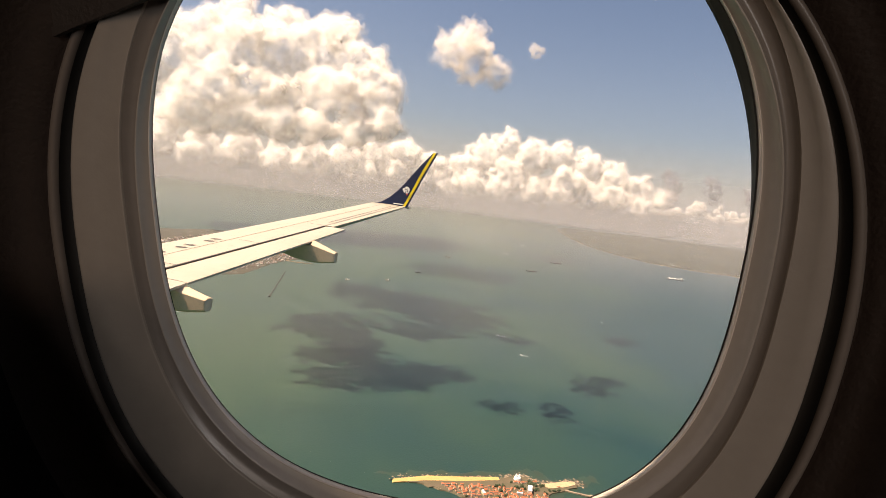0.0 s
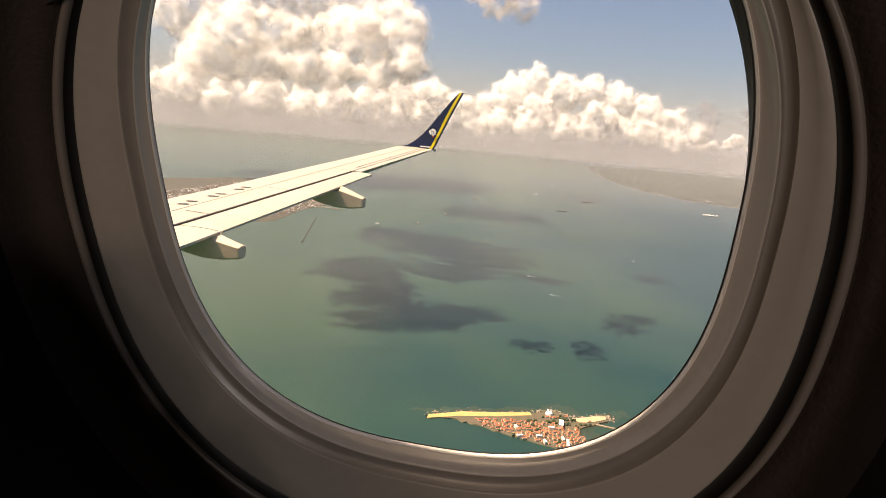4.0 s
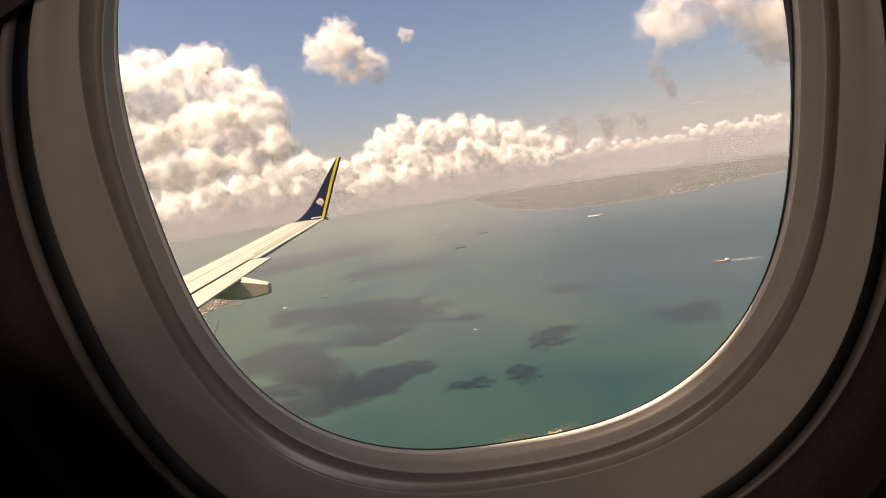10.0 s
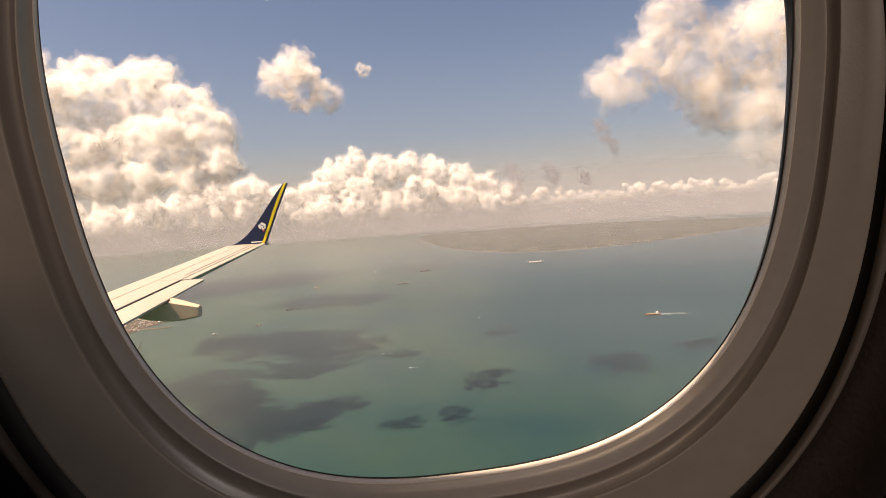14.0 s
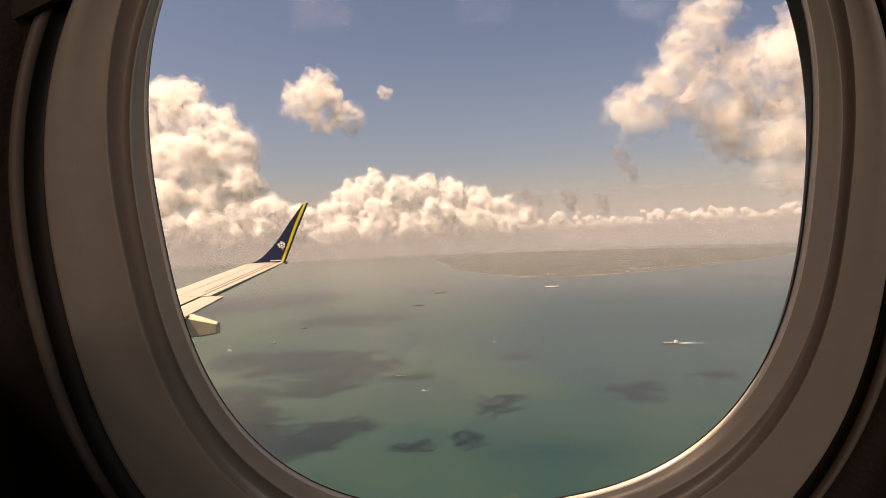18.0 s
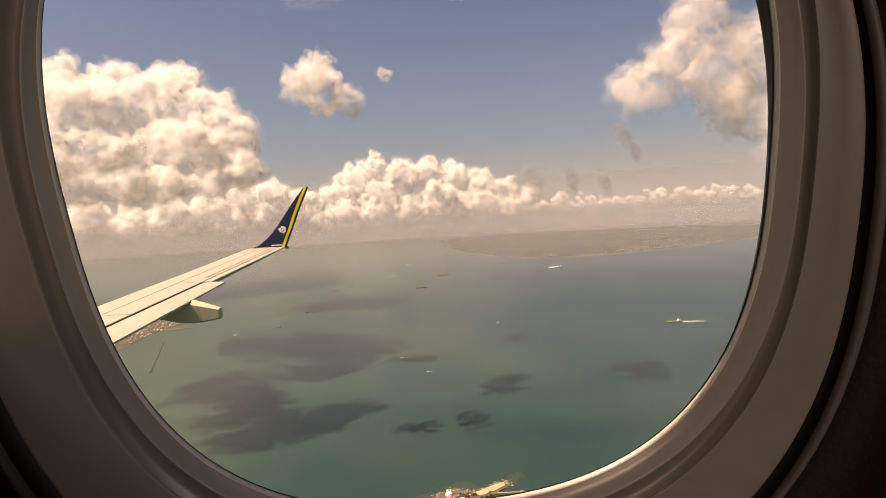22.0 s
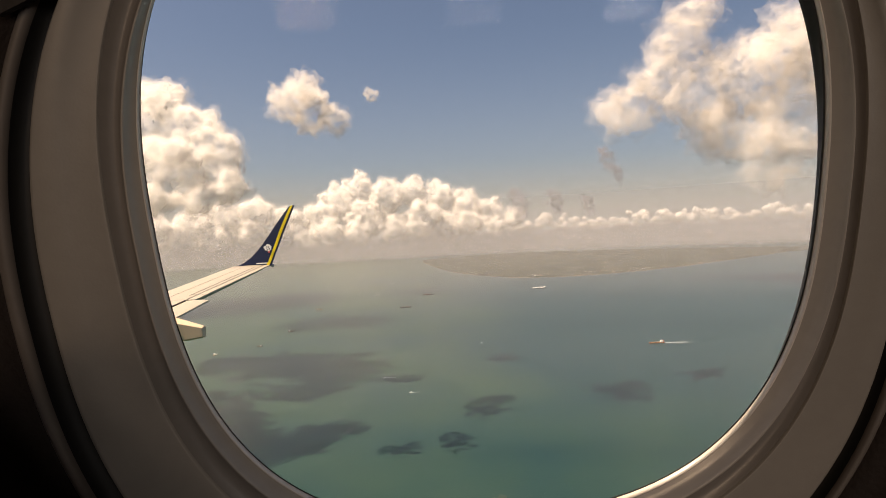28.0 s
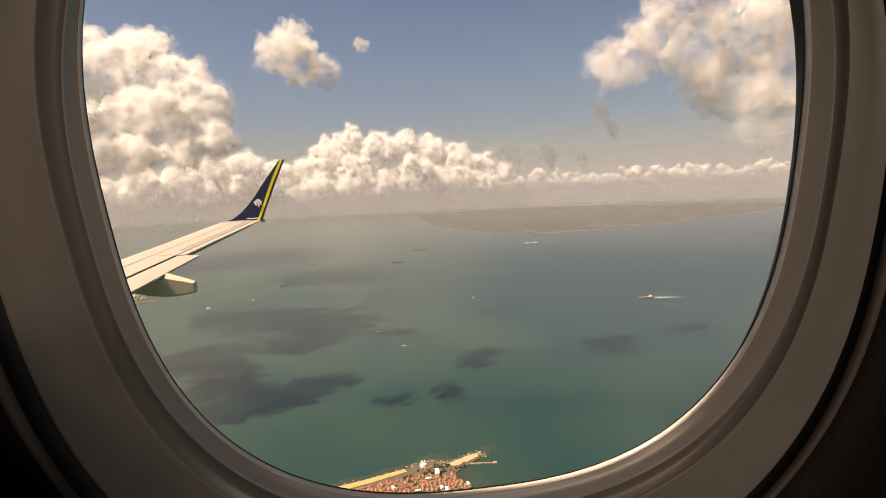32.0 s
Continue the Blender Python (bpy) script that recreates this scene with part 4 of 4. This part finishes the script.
# ---- ships ----
def ship(label, x, y, turn, length, beam, hull_mat, deck_mat, house, hatches=0, tanks=0, mast=True, group="ships at anchor"):
    """A vessel with its bow along its own +x."""
    ob = thing("ship", Matrix.Translation((x, y, 0)) @ pose(0, 0, 0, 0, 0, turn), label, "ship", group)
    L, B, H = length / 2, beam / 2, length * 0.055
    st = [(-L, 0.75, 0.0), (-L * 0.92, 0.95, 0.0), (-L * 0.4, 1, 0.0), (L * 0.55, 1, 0.0), (L * 0.80, 0.72, 0.12), (L * 0.93, 0.35, 0.25), (L, 0.04, 0.35)]
    verts, faces = [], []
    for px, k, up in st:
        h = H * (1 + up)
        verts += [(px, -B * k, h), (px * 0.985, -B * k * 0.86, -0.05), (px * 0.985, B * k * 0.86, -0.05), (px, B * k, h)]
    for i in range(len(st) - 1):
        faces += [(i * 4 + j, i * 4 + j + 1, i * 4 + 5 + j, i * 4 + 4 + j) for j in range(3)]
    faces += [(0, 1, 2, 3), (24, 25, 26, 27)]
    mesh_from("hull", verts, faces, hull_mat, ob, smooth=False)
    dv = [(px * 0.995, s * B * k * 0.96, H * (1 + up) - 0.04 * H) for px, k, up in st for s in (-1, 1)]
    mesh_from("deck", dv, [(i * 2, i * 2 + 2, i * 2 + 3, i * 2 + 1) for i in range(len(st) - 1)], deck_mat, ob, smooth=False)
    hx, hl, hh = house
    box("bridge", (L * hx - L * hl, -B * 0.85, H), (L * hx + L * hl, B * 0.85, H + hh), WHITE, ob, "white bridge house")
    box("wheelhouse", (L * hx - L * hl * 0.3, -B * 0.98, H + hh), (L * hx + L * hl * 0.8, B * 0.98, H + hh * 1.35), WHITE, ob)
    box("funnel", (L * hx - L * hl * 1.7, -B * 0.25, H), (L * hx - L * hl * 1.1, B * 0.25, H + hh * 1.25), hull_mat, ob)
    for i in range(hatches):
        a = -L * 0.45 + i * L * 1.15 / hatches if hx < 0 else -L * 0.8 + i * L * 1.15 / hatches
        box("hatch_cover", (a, -B * 0.62, H), (a + L * 0.9 / hatches, B * 0.62, H * 1.35), deck_mat, ob)
    for i in range(tanks):
        bm = bmesh.new()
        bmesh.ops.create_uvsphere(bm, u_segments=16, v_segments=10, radius=B * 0.85, matrix=Matrix.Translation((-L * 0.35 + i * L * 0.36, 0, H)))
        part("gas_tank", bm, WHITE, ob, "white domed tank")
    if mast:
        box("mast", (L * 0.7, -0.06, H), (L * 0.7 + 0.12, 0.06, H + hh * 1.4), METAL, ob)
    return ob


def wake(x, y, turn, length, spread, width, label):
    """Two foam lines trailing behind a vessel, along its own -x."""
    rng = np.random.default_rng(int(abs(x * 7 + y)))
    ob = thing("wake", Matrix.Translation((x, y, 0.05)) @ pose(0, 0, 0, 0, 0, turn), label, "wake")
    for s in (-1, 1):
        verts, faces = [], []
        n = 40
        for i in range(n + 1):
            f = i / n
            mid = s * (width * 0.5 + spread * f) + rng.normal() * width * 0.08
            w = width * (0.32 * (1 - f) ** 0.7 + 0.03) * rng.uniform(0.5, 1.2)
            verts += [(-length * f, mid - w, 0), (-length * f, mid + w, 0)]
        faces = [(i * 2, i * 2 + 2, i * 2 + 3, i * 2 + 1) for i in range(n)]
        mesh_from("foam_line", verts, faces, FOAM, ob, smooth=False)
    return ob


WHITE = material("ship_white", (0.80, 0.79, 0.76), 0.5, grain=0.06, scale=1.0)
ORANGE = material("ship_orange", (0.55, 0.13, 0.035), 0.5, grain=0.15, scale=0.8)
DARKHULL = material("ship_dark", (0.045, 0.04, 0.045), 0.5, grain=0.2, scale=0.8)
RUST = material("ship_deck_red", (0.22, 0.09, 0.06), 0.7, grain=0.2, scale=0.8)
BUFF = material("ship_deck_buff", (0.50, 0.36, 0.22), 0.7, grain=0.2, scale=0.8)
ship("orange cargo ship with a white bridge, under way", 251, 585, 172, 16, 3.4, ORANGE, BUFF, (-0.62, 0.17, 1.5), hatches=4, group="")
wake(259, 584, 172, 30, 2.2, 2.2, "pair of thin white foam lines behind the cargo ship")
ship("long white gas carrier with domed tanks", 275, 1240, 176, 31, 5.2, DARKHULL, WHITE, (-0.80, 0.10, 2.2), tanks=4)
ship("long dark tanker lying at anchor", 33, 1228, 8, 24, 3.6, DARKHULL, RUST, (-0.80, 0.08, 1.6), hatches=4)
ship("long dark tanker lying at anchor", -13, 1023, 6, 20, 3.2, DARKHULL, RUST, (-0.80, 0.08, 1.5), hatches=4)
ship("small grey coaster with a pale deck", -170, 1062, 160, 14, 2.6, RUST, BUFF, (0.6, 0.12, 1.5), hatches=3)
ship("small red-decked coaster lying at anchor", -171, 813, 40, 10, 2.4, DARKHULL, RUST, (-0.7, 0.14, 1.4), hatches=3)
ship("small red-decked coaster lying at anchor", -187, 705, 150, 9, 2.2, DARKHULL, BUFF, (-0.7, 0.14, 1.3), hatches=3)
ship("small pale coaster lying at anchor", -226, 667, 75, 8.5, 2.2, BUFF, WHITE, (-0.6, 0.16, 1.3), hatches=2)
ship("small white vessel far off", -78, 1284, 175, 12, 2.4, WHITE, WHITE, (-0.5, 0.2, 1.4), hatches=2)
ship("small white vessel far off", -54, 1597, 170, 11, 2.4, WHITE, WHITE, (-0.5, 0.2, 1.4), hatches=2)
ship("small white launch on the water", 75, 642, 20, 3.6, 1.2, WHITE, WHITE, (-0.2, 0.25, 0.6), mast=False, group="small boats")
ship("small white launch on the water", 399, 1140, 10, 4.5, 1.5, WHITE, WHITE, (-0.2, 0.25, 0.7), mast=False, group="small boats")
ship("fast white launch under way", -28, 505, 182, 3.2, 1.1, WHITE, WHITE, (-0.2, 0.25, 0.5), mast=False, group="small boats")
wake(-27, 505, 182, 9, 0.3, 0.9, "short white foam trail of a launch")
ship("fast white launch under way", -5, 452, 184, 2.6, 1.0, WHITE, WHITE, (-0.2, 0.25, 0.5), mast=False, group="small boats")
wake(-4, 452, 184, 6, 0.3, 0.8, "short white foam trail of a launch")

# ---- the near headland with its town ----
TILE = material("roof_tile", (0.42, 0.15, 0.07), 0.85, grain=0.3, scale=3.0)
WALLS = material("limewash", (0.70, 0.62, 0.50), 0.85, grain=0.12, scale=2.0)
ROCK = material("shore_rock", (0.30, 0.23, 0.16), 0.9, grain=0.3, scale=0.8)
GOLD = material("golden_sand", (0.54, 0.34, 0.125), 0.9, grain=0.12, scale=0.3)
SHOAL = material("shoal_water", (0.075, 0.072, 0.040), 0.4, grain=0.4, scale=0.16, stain=(0.022, 0.062, 0.040))
SOIL = material("town_ground", (0.20, 0.145, 0.095), 0.9, grain=0.3, scale=0.25, stain=(0.085, 0.085, 0.045))
LEAF = material("town_trees", (0.045, 0.065, 0.028), 0.8, grain=0.4, scale=0.9)


def slab(name, outline, low, high, mat, parent, label=""):
    """A flat piece of ground with a sloping shore."""
    bm = bmesh.new()
    mx, my = sum(p[0] for p in outline) / len(outline), sum(p[1] for p in outline) / len(outline)
    a = [bm.verts.new((x, y, high)) for x, y in outline]
    b = [bm.verts.new((x + (x - mx) * 0.02, y + (y - my) * 0.02, low)) for x, y in outline]
    bm.faces.new(a)
    for i in range(len(a)):
        j = (i + 1) % len(a)
        bm.faces.new((a[i], b[i], b[j], a[j]))
    bmesh.ops.triangulate(bm, faces=bm.faces[:])
    bmesh.ops.recalc_face_normals(bm, faces=bm.faces)
    return part(name, bm, mat, parent, label, smooth=False)


def ragged(points, amount, seed):
    """The outline with small bays between its points."""
    out = []
    for i, (x, y) in enumerate(points):
        q = points[(i + 1) % len(points)]
        for k in range(6):
            f = k / 6
            px, py = x + (q[0] - x) * f, y + (q[1] - y) * f
            out.append((px + amount * noise.noise(Vector((px * 0.4, py * 0.4, seed))), py + amount * noise.noise(Vector((px * 0.4, py * 0.4, seed + 7)))))
    return out


HEAD = [(-47, 233.5), (-34, 241), (-18, 247), (-4, 253), (3, 259), (8, 258.5), (13, 254), (17, 256), (23, 261), (28, 263), (29.5, 260), (24, 254), (18, 248), (16, 244), (20, 238), (22, 234), (17, 230), (8, 228), (-8, 230), (-22, 233.5), (-36, 235)]
SOUTH = -11.0
HEAD = [(x, y + SOUTH) for x, y in HEAD]
headland = thing("headland", Matrix(), "low headland with a beach and a red-roofed town", "headland", kind="structure")
slab("shoal", ragged([(x * 1.22 + 3, 222 + SOUTH + (y - 222 - SOUTH) * 1.24) for x, y in HEAD], 3.0, 3), 0.01, 0.03, SHOAL, headland, "brown weedy shallows")
slab("headland_ground", ragged(HEAD, 1.4, 1), 0.0, 0.45, SOIL, headland)
BEACH = [(-47, 234), (-34, 242.5), (-18, 248.4), (-5, 254), (-4, 251.5), (-18, 244.6), (-34, 238.2), (-46, 231.5)]
slab("sand_beach", [(x, y + SOUTH) for x, y in BEACH], 0.05, 0.50, GOLD, headland, "curved golden sandy beach")
POINT = [(13, 255), (17, 257), (23, 261.6), (28, 263.4), (28.5, 260.6), (23, 256), (17, 253)]
slab("bare_point", ragged([(x, y + SOUTH) for x, y in POINT], 0.5, 5), 0.1, 0.7, material("bare_earth", (0.50, 0.36, 0.21), 0.9, grain=0.2, scale=0.6), headland, "bare sandy point")

rng = np.random.default_rng(5)
verts, faces = [], []
bv, bf = BALL
for k in range(420):
    i = int(rng.integers(0, 10))
    f = rng.random()
    x, y = (HEAD[i][j] + (HEAD[i + 1][j] - HEAD[i][j]) * f for j in (0, 1))
    size = rng.uniform(0.10, 0.42)
    spot = np.array((x + rng.normal() * 1.3 + 0.6, y + abs(rng.normal()) * 2.0 + 0.3, 0.02))
    faces += (bf + len(verts) * len(bv)).tolist()
    verts.append(spot + size * bv * np.array((1.3, 1.0, 0.45)) * (1 + 0.2 * rng.normal(size=(len(bv), 1))))
rocks = mesh_from("shore_rocks", np.concatenate(verts).tolist(), faces, ROCK, headland, "brown rocks along the shore", smooth=False)
rocks["kind"] = "stuff"

house = thing("house", Matrix.Translation((0, 236 + SOUTH, 0.45)), "small house with a red tiled roof", "house", "houses on the headland")
box("walls", (-0.7, -0.5, 0), (0.7, 0.5, 0.62), WALLS, house)
mesh_from("roof", [(-0.78, -0.58, 0.6), (0.78, -0.58, 0.6), (0.78, 0.58, 0.6), (-0.78, 0.58, 0.6), (-0.70, 0, 0.95), (0.70, 0, 0.95)], [(0, 1, 5, 4), (2, 3, 4, 5), (0, 4, 3), (1, 2, 5), (0, 3, 2, 1)], TILE, house, "red tiled roof", smooth=False)
block = thing("apartment_block", Matrix.Translation((9, 247 + SOUTH, 0.45)), "long white flat-roofed building", "building", "blocks on the headland")
box("walls", (-0.9, -2.4, 0), (0.9, 2.4, 1.5), WALLS, block)
box("flat_roof", (-0.95, -2.45, 1.5), (0.95, 2.45, 1.58), WHITE, block)
for k in range(6):
    box("window", (0.902, -2.1 + k * 0.75, 0.5), (0.915, -1.7 + k * 0.75, 0.9), SEAM, block)


def inside(x, y):
    hit = False
    for (ax, ay), (bx, by) in zip(HEAD, HEAD[1:] + HEAD[:1]):
        if (ay > y) != (by > y) and x < (bx - ax) * (y - ay) / (by - ay) + ax:
            hit = not hit
    return hit


rng = np.random.default_rng(91)
placed = [(0, 236 + SOUTH), (9, 247 + SOUTH), (3, 256 + SOUTH)]
for k in range(4200):
    x, y = rng.uniform(-60, 22), rng.uniform(205, 256) + SOUTH
    shore_gap = y - SOUTH < 241 + 0.36 * (x + 34) - (5.5 if x < -4 else 1.0)
    if len(placed) > 270 or not inside(x, y) or not shore_gap or min(math.hypot(x - a, y - b) for a, b in placed) < 1.25:
        continue
    if noise.noise(Vector((x * 0.09, y * 0.09, 2))) < -0.12:
        continue
    placed.append((x, y))
    turn = 20 + 90 * int(rng.integers(0, 2)) + rng.normal() * 6
    size = rng.uniform(0.5, 1.0)
    if rng.random() < 0.05:
        flats = copy_thing(block, Matrix.Translation((x, y, 0.45)) @ pose(0, 0, 0, 0, 0, turn))
        flats.scale = (0.55, 0.5, 0.7)
    else:
        ob = copy_thing(house, Matrix.Translation((x, y, 0.45)) @ pose(0, 0, 0, 0, 0, turn))
        ob.scale = (size * rng.uniform(0.9, 1.5), size, size * rng.uniform(0.9, 1.3))

fort = thing("fort", Matrix.Translation((3.4, 255.6 + SOUTH, 0.45)), "white round fort with two small towers", "fort")
bm = bmesh.new()
bmesh.ops.create_cone(bm, cap_ends=True, segments=24, radius1=1.7, radius2=1.45, depth=1.0, matrix=Matrix.Translation((0, 0, 0.5)))
part("rampart", bm, WHITE, fort, smooth=False)
for dx in (-0.7, 0.7):
    bm = bmesh.new()
    bmesh.ops.create_cone(bm, cap_ends=True, segments=16, radius1=0.42, radius2=0.34, depth=1.7, matrix=Matrix.Translation((dx, 0.3, 1.3)))
    part("tower", bm, WHITE, fort, "small white tower", smooth=False)
pier = thing("breakwater", Matrix.Translation((24, 254.5 + SOUTH, 0)) @ pose(0, 0, 0, 0, 0, -4), "narrow stone breakwater off the point", "breakwater")
box("stone_arm", (0, -0.45, -0.05), (10.5, 0.45, 0.55), ROCK, pier, bevel=0.08)
box("arm_head", (10.2, -0.9, -0.05), (12.0, 0.9, 0.7), ROCK, pier, bevel=0.1)

verts, faces = [], []
rng = np.random.default_rng(17)
bv, bf = BALL
for k in range(900):
    x, y = rng.uniform(-60, 22), rng.uniform(205, 256) + SOUTH
    if not inside(x, y) or y - SOUTH > 240 + 0.36 * (x + 34) - (4.6 if x < -4 else 0.0) or noise.noise(Vector((x * 0.09, y * 0.09, 2))) > 0.08 or min(math.hypot(x - a, y - b) for a, b in placed) < 1.0:
        continue
    for q in range(4):
        r = rng.uniform(0.25, 0.55)
        c = np.array((x + rng.normal() * 0.4, y + rng.normal() * 0.4, 0.5 + r * 0.7))
        faces += (bf + len(verts) * len(bv)).tolist()
        verts.append(c + r * bv * (1 + 0.22 * rng.normal(size=(len(bv), 1))))
trees = mesh_from("trees", np.concatenate(verts).tolist(), faces, LEAF, None, smooth=False)
tagged(trees, "dark green garden trees between the houses", "trees", kind="stuff")

# ---- the harbour shore beyond the wing ----
PORT = [(-640, 600), (-520, 588), (-388, 580), (-376, 602), (-383, 650), (-388, 689), (-389, 745), (-372, 790), (-420, 900), (-520, 1000), (-640, 960), (-720, 800)]
coast = thing("harbour_shore", Matrix.Translation((46, 2, 0)), "built-up harbour shore with a long mole", "shore", kind="structure")
slab("shore_ground", ragged(PORT, 4.0, 11), 0.0, 0.6, material("harbour_ground", (0.10, 0.082, 0.058), 0.9, grain=0.3, scale=0.06, stain=(0.05, 0.055, 0.032)), coast)
mole = [(-400, 742), (-385, 738), (-368, 737), (-355, 741), (-350, 742), (-354, 739.4), (-367, 735), (-386, 736), (-402, 740)]
slab("mole", mole, 0.0, 0.8, ROCK, coast, "curved stone mole")
JETTY = material("jetty_timber", (0.075, 0.066, 0.055), 0.8, grain=0.2, scale=0.8)
jetty = thing("jetty", Matrix.Translation((-302, 655, 0)) @ pose(0, 0, 0, 0, 0, -70), "long thin dark jetty in the harbour", "jetty")
box("jetty_arm", (0, -0.5, -0.05), (150, 0.5, 0.7), JETTY, jetty, bevel=0.08)
box("jetty_head", (149, -1.3, -0.05), (153, 1.3, 0.9), JETTY, jetty, bevel=0.1)
rng = np.random.default_rng(12)
for k in range(60):
    x, y = rng.uniform(-460, -376), rng.uniform(716, 790)
    if y > 716 + 0.62 * (x + 460) + 4 or y < 690:
        ob = copy_thing(house if k % 4 else block, Matrix.Translation((x + 46, max(y, 728 + 0.55 * (x + 430)) + 2, 0.6)) @ pose(0, 0, 0, 0, 0, float(rng.uniform(0, 180))))
        ob["group"] = "houses on the harbour shore"
rng = np.random.default_rng(33)
verts, faces = [], []
for k in range(4000):
    x, y = rng.uniform(-600, -372), rng.uniform(590, 980)
    if noise.noise(Vector((x * 0.03, y * 0.03, 6))) < -0.25 or x > -386 + 8 * noise.noise(Vector((0, y * 0.05, 1))) + 0.2 * max(0, y - 742) or y > 900 + 0.5 * (-420 - x) or x < -640 - (y - 690) * 0.2 or x > -385 - max(0, y - 800) * 0.4:
        continue
    w, d, h, b = rng.uniform(0.5, 1.3), rng.uniform(0.5, 1.3), rng.uniform(0.5, 1.6), len(verts)
    verts += [(x + p * w, y + q * d, z) for z in (0.5, 0.6 + h) for p, q in ((-1, -1), (1, -1), (1, 1), (-1, 1))]
    faces += [(b, b + 1, b + 5, b + 4), (b + 1, b + 2, b + 6, b + 5), (b + 2, b + 3, b + 7, b + 6), (b + 3, b, b + 4, b + 7), (b + 4, b + 5, b + 6, b + 7)]
crowd = mesh_from("far_houses", verts, faces, town_material(), coast, "crowded houses of a far town, colours paled for haze", smooth=False)
crowd["kind"] = "stuff"
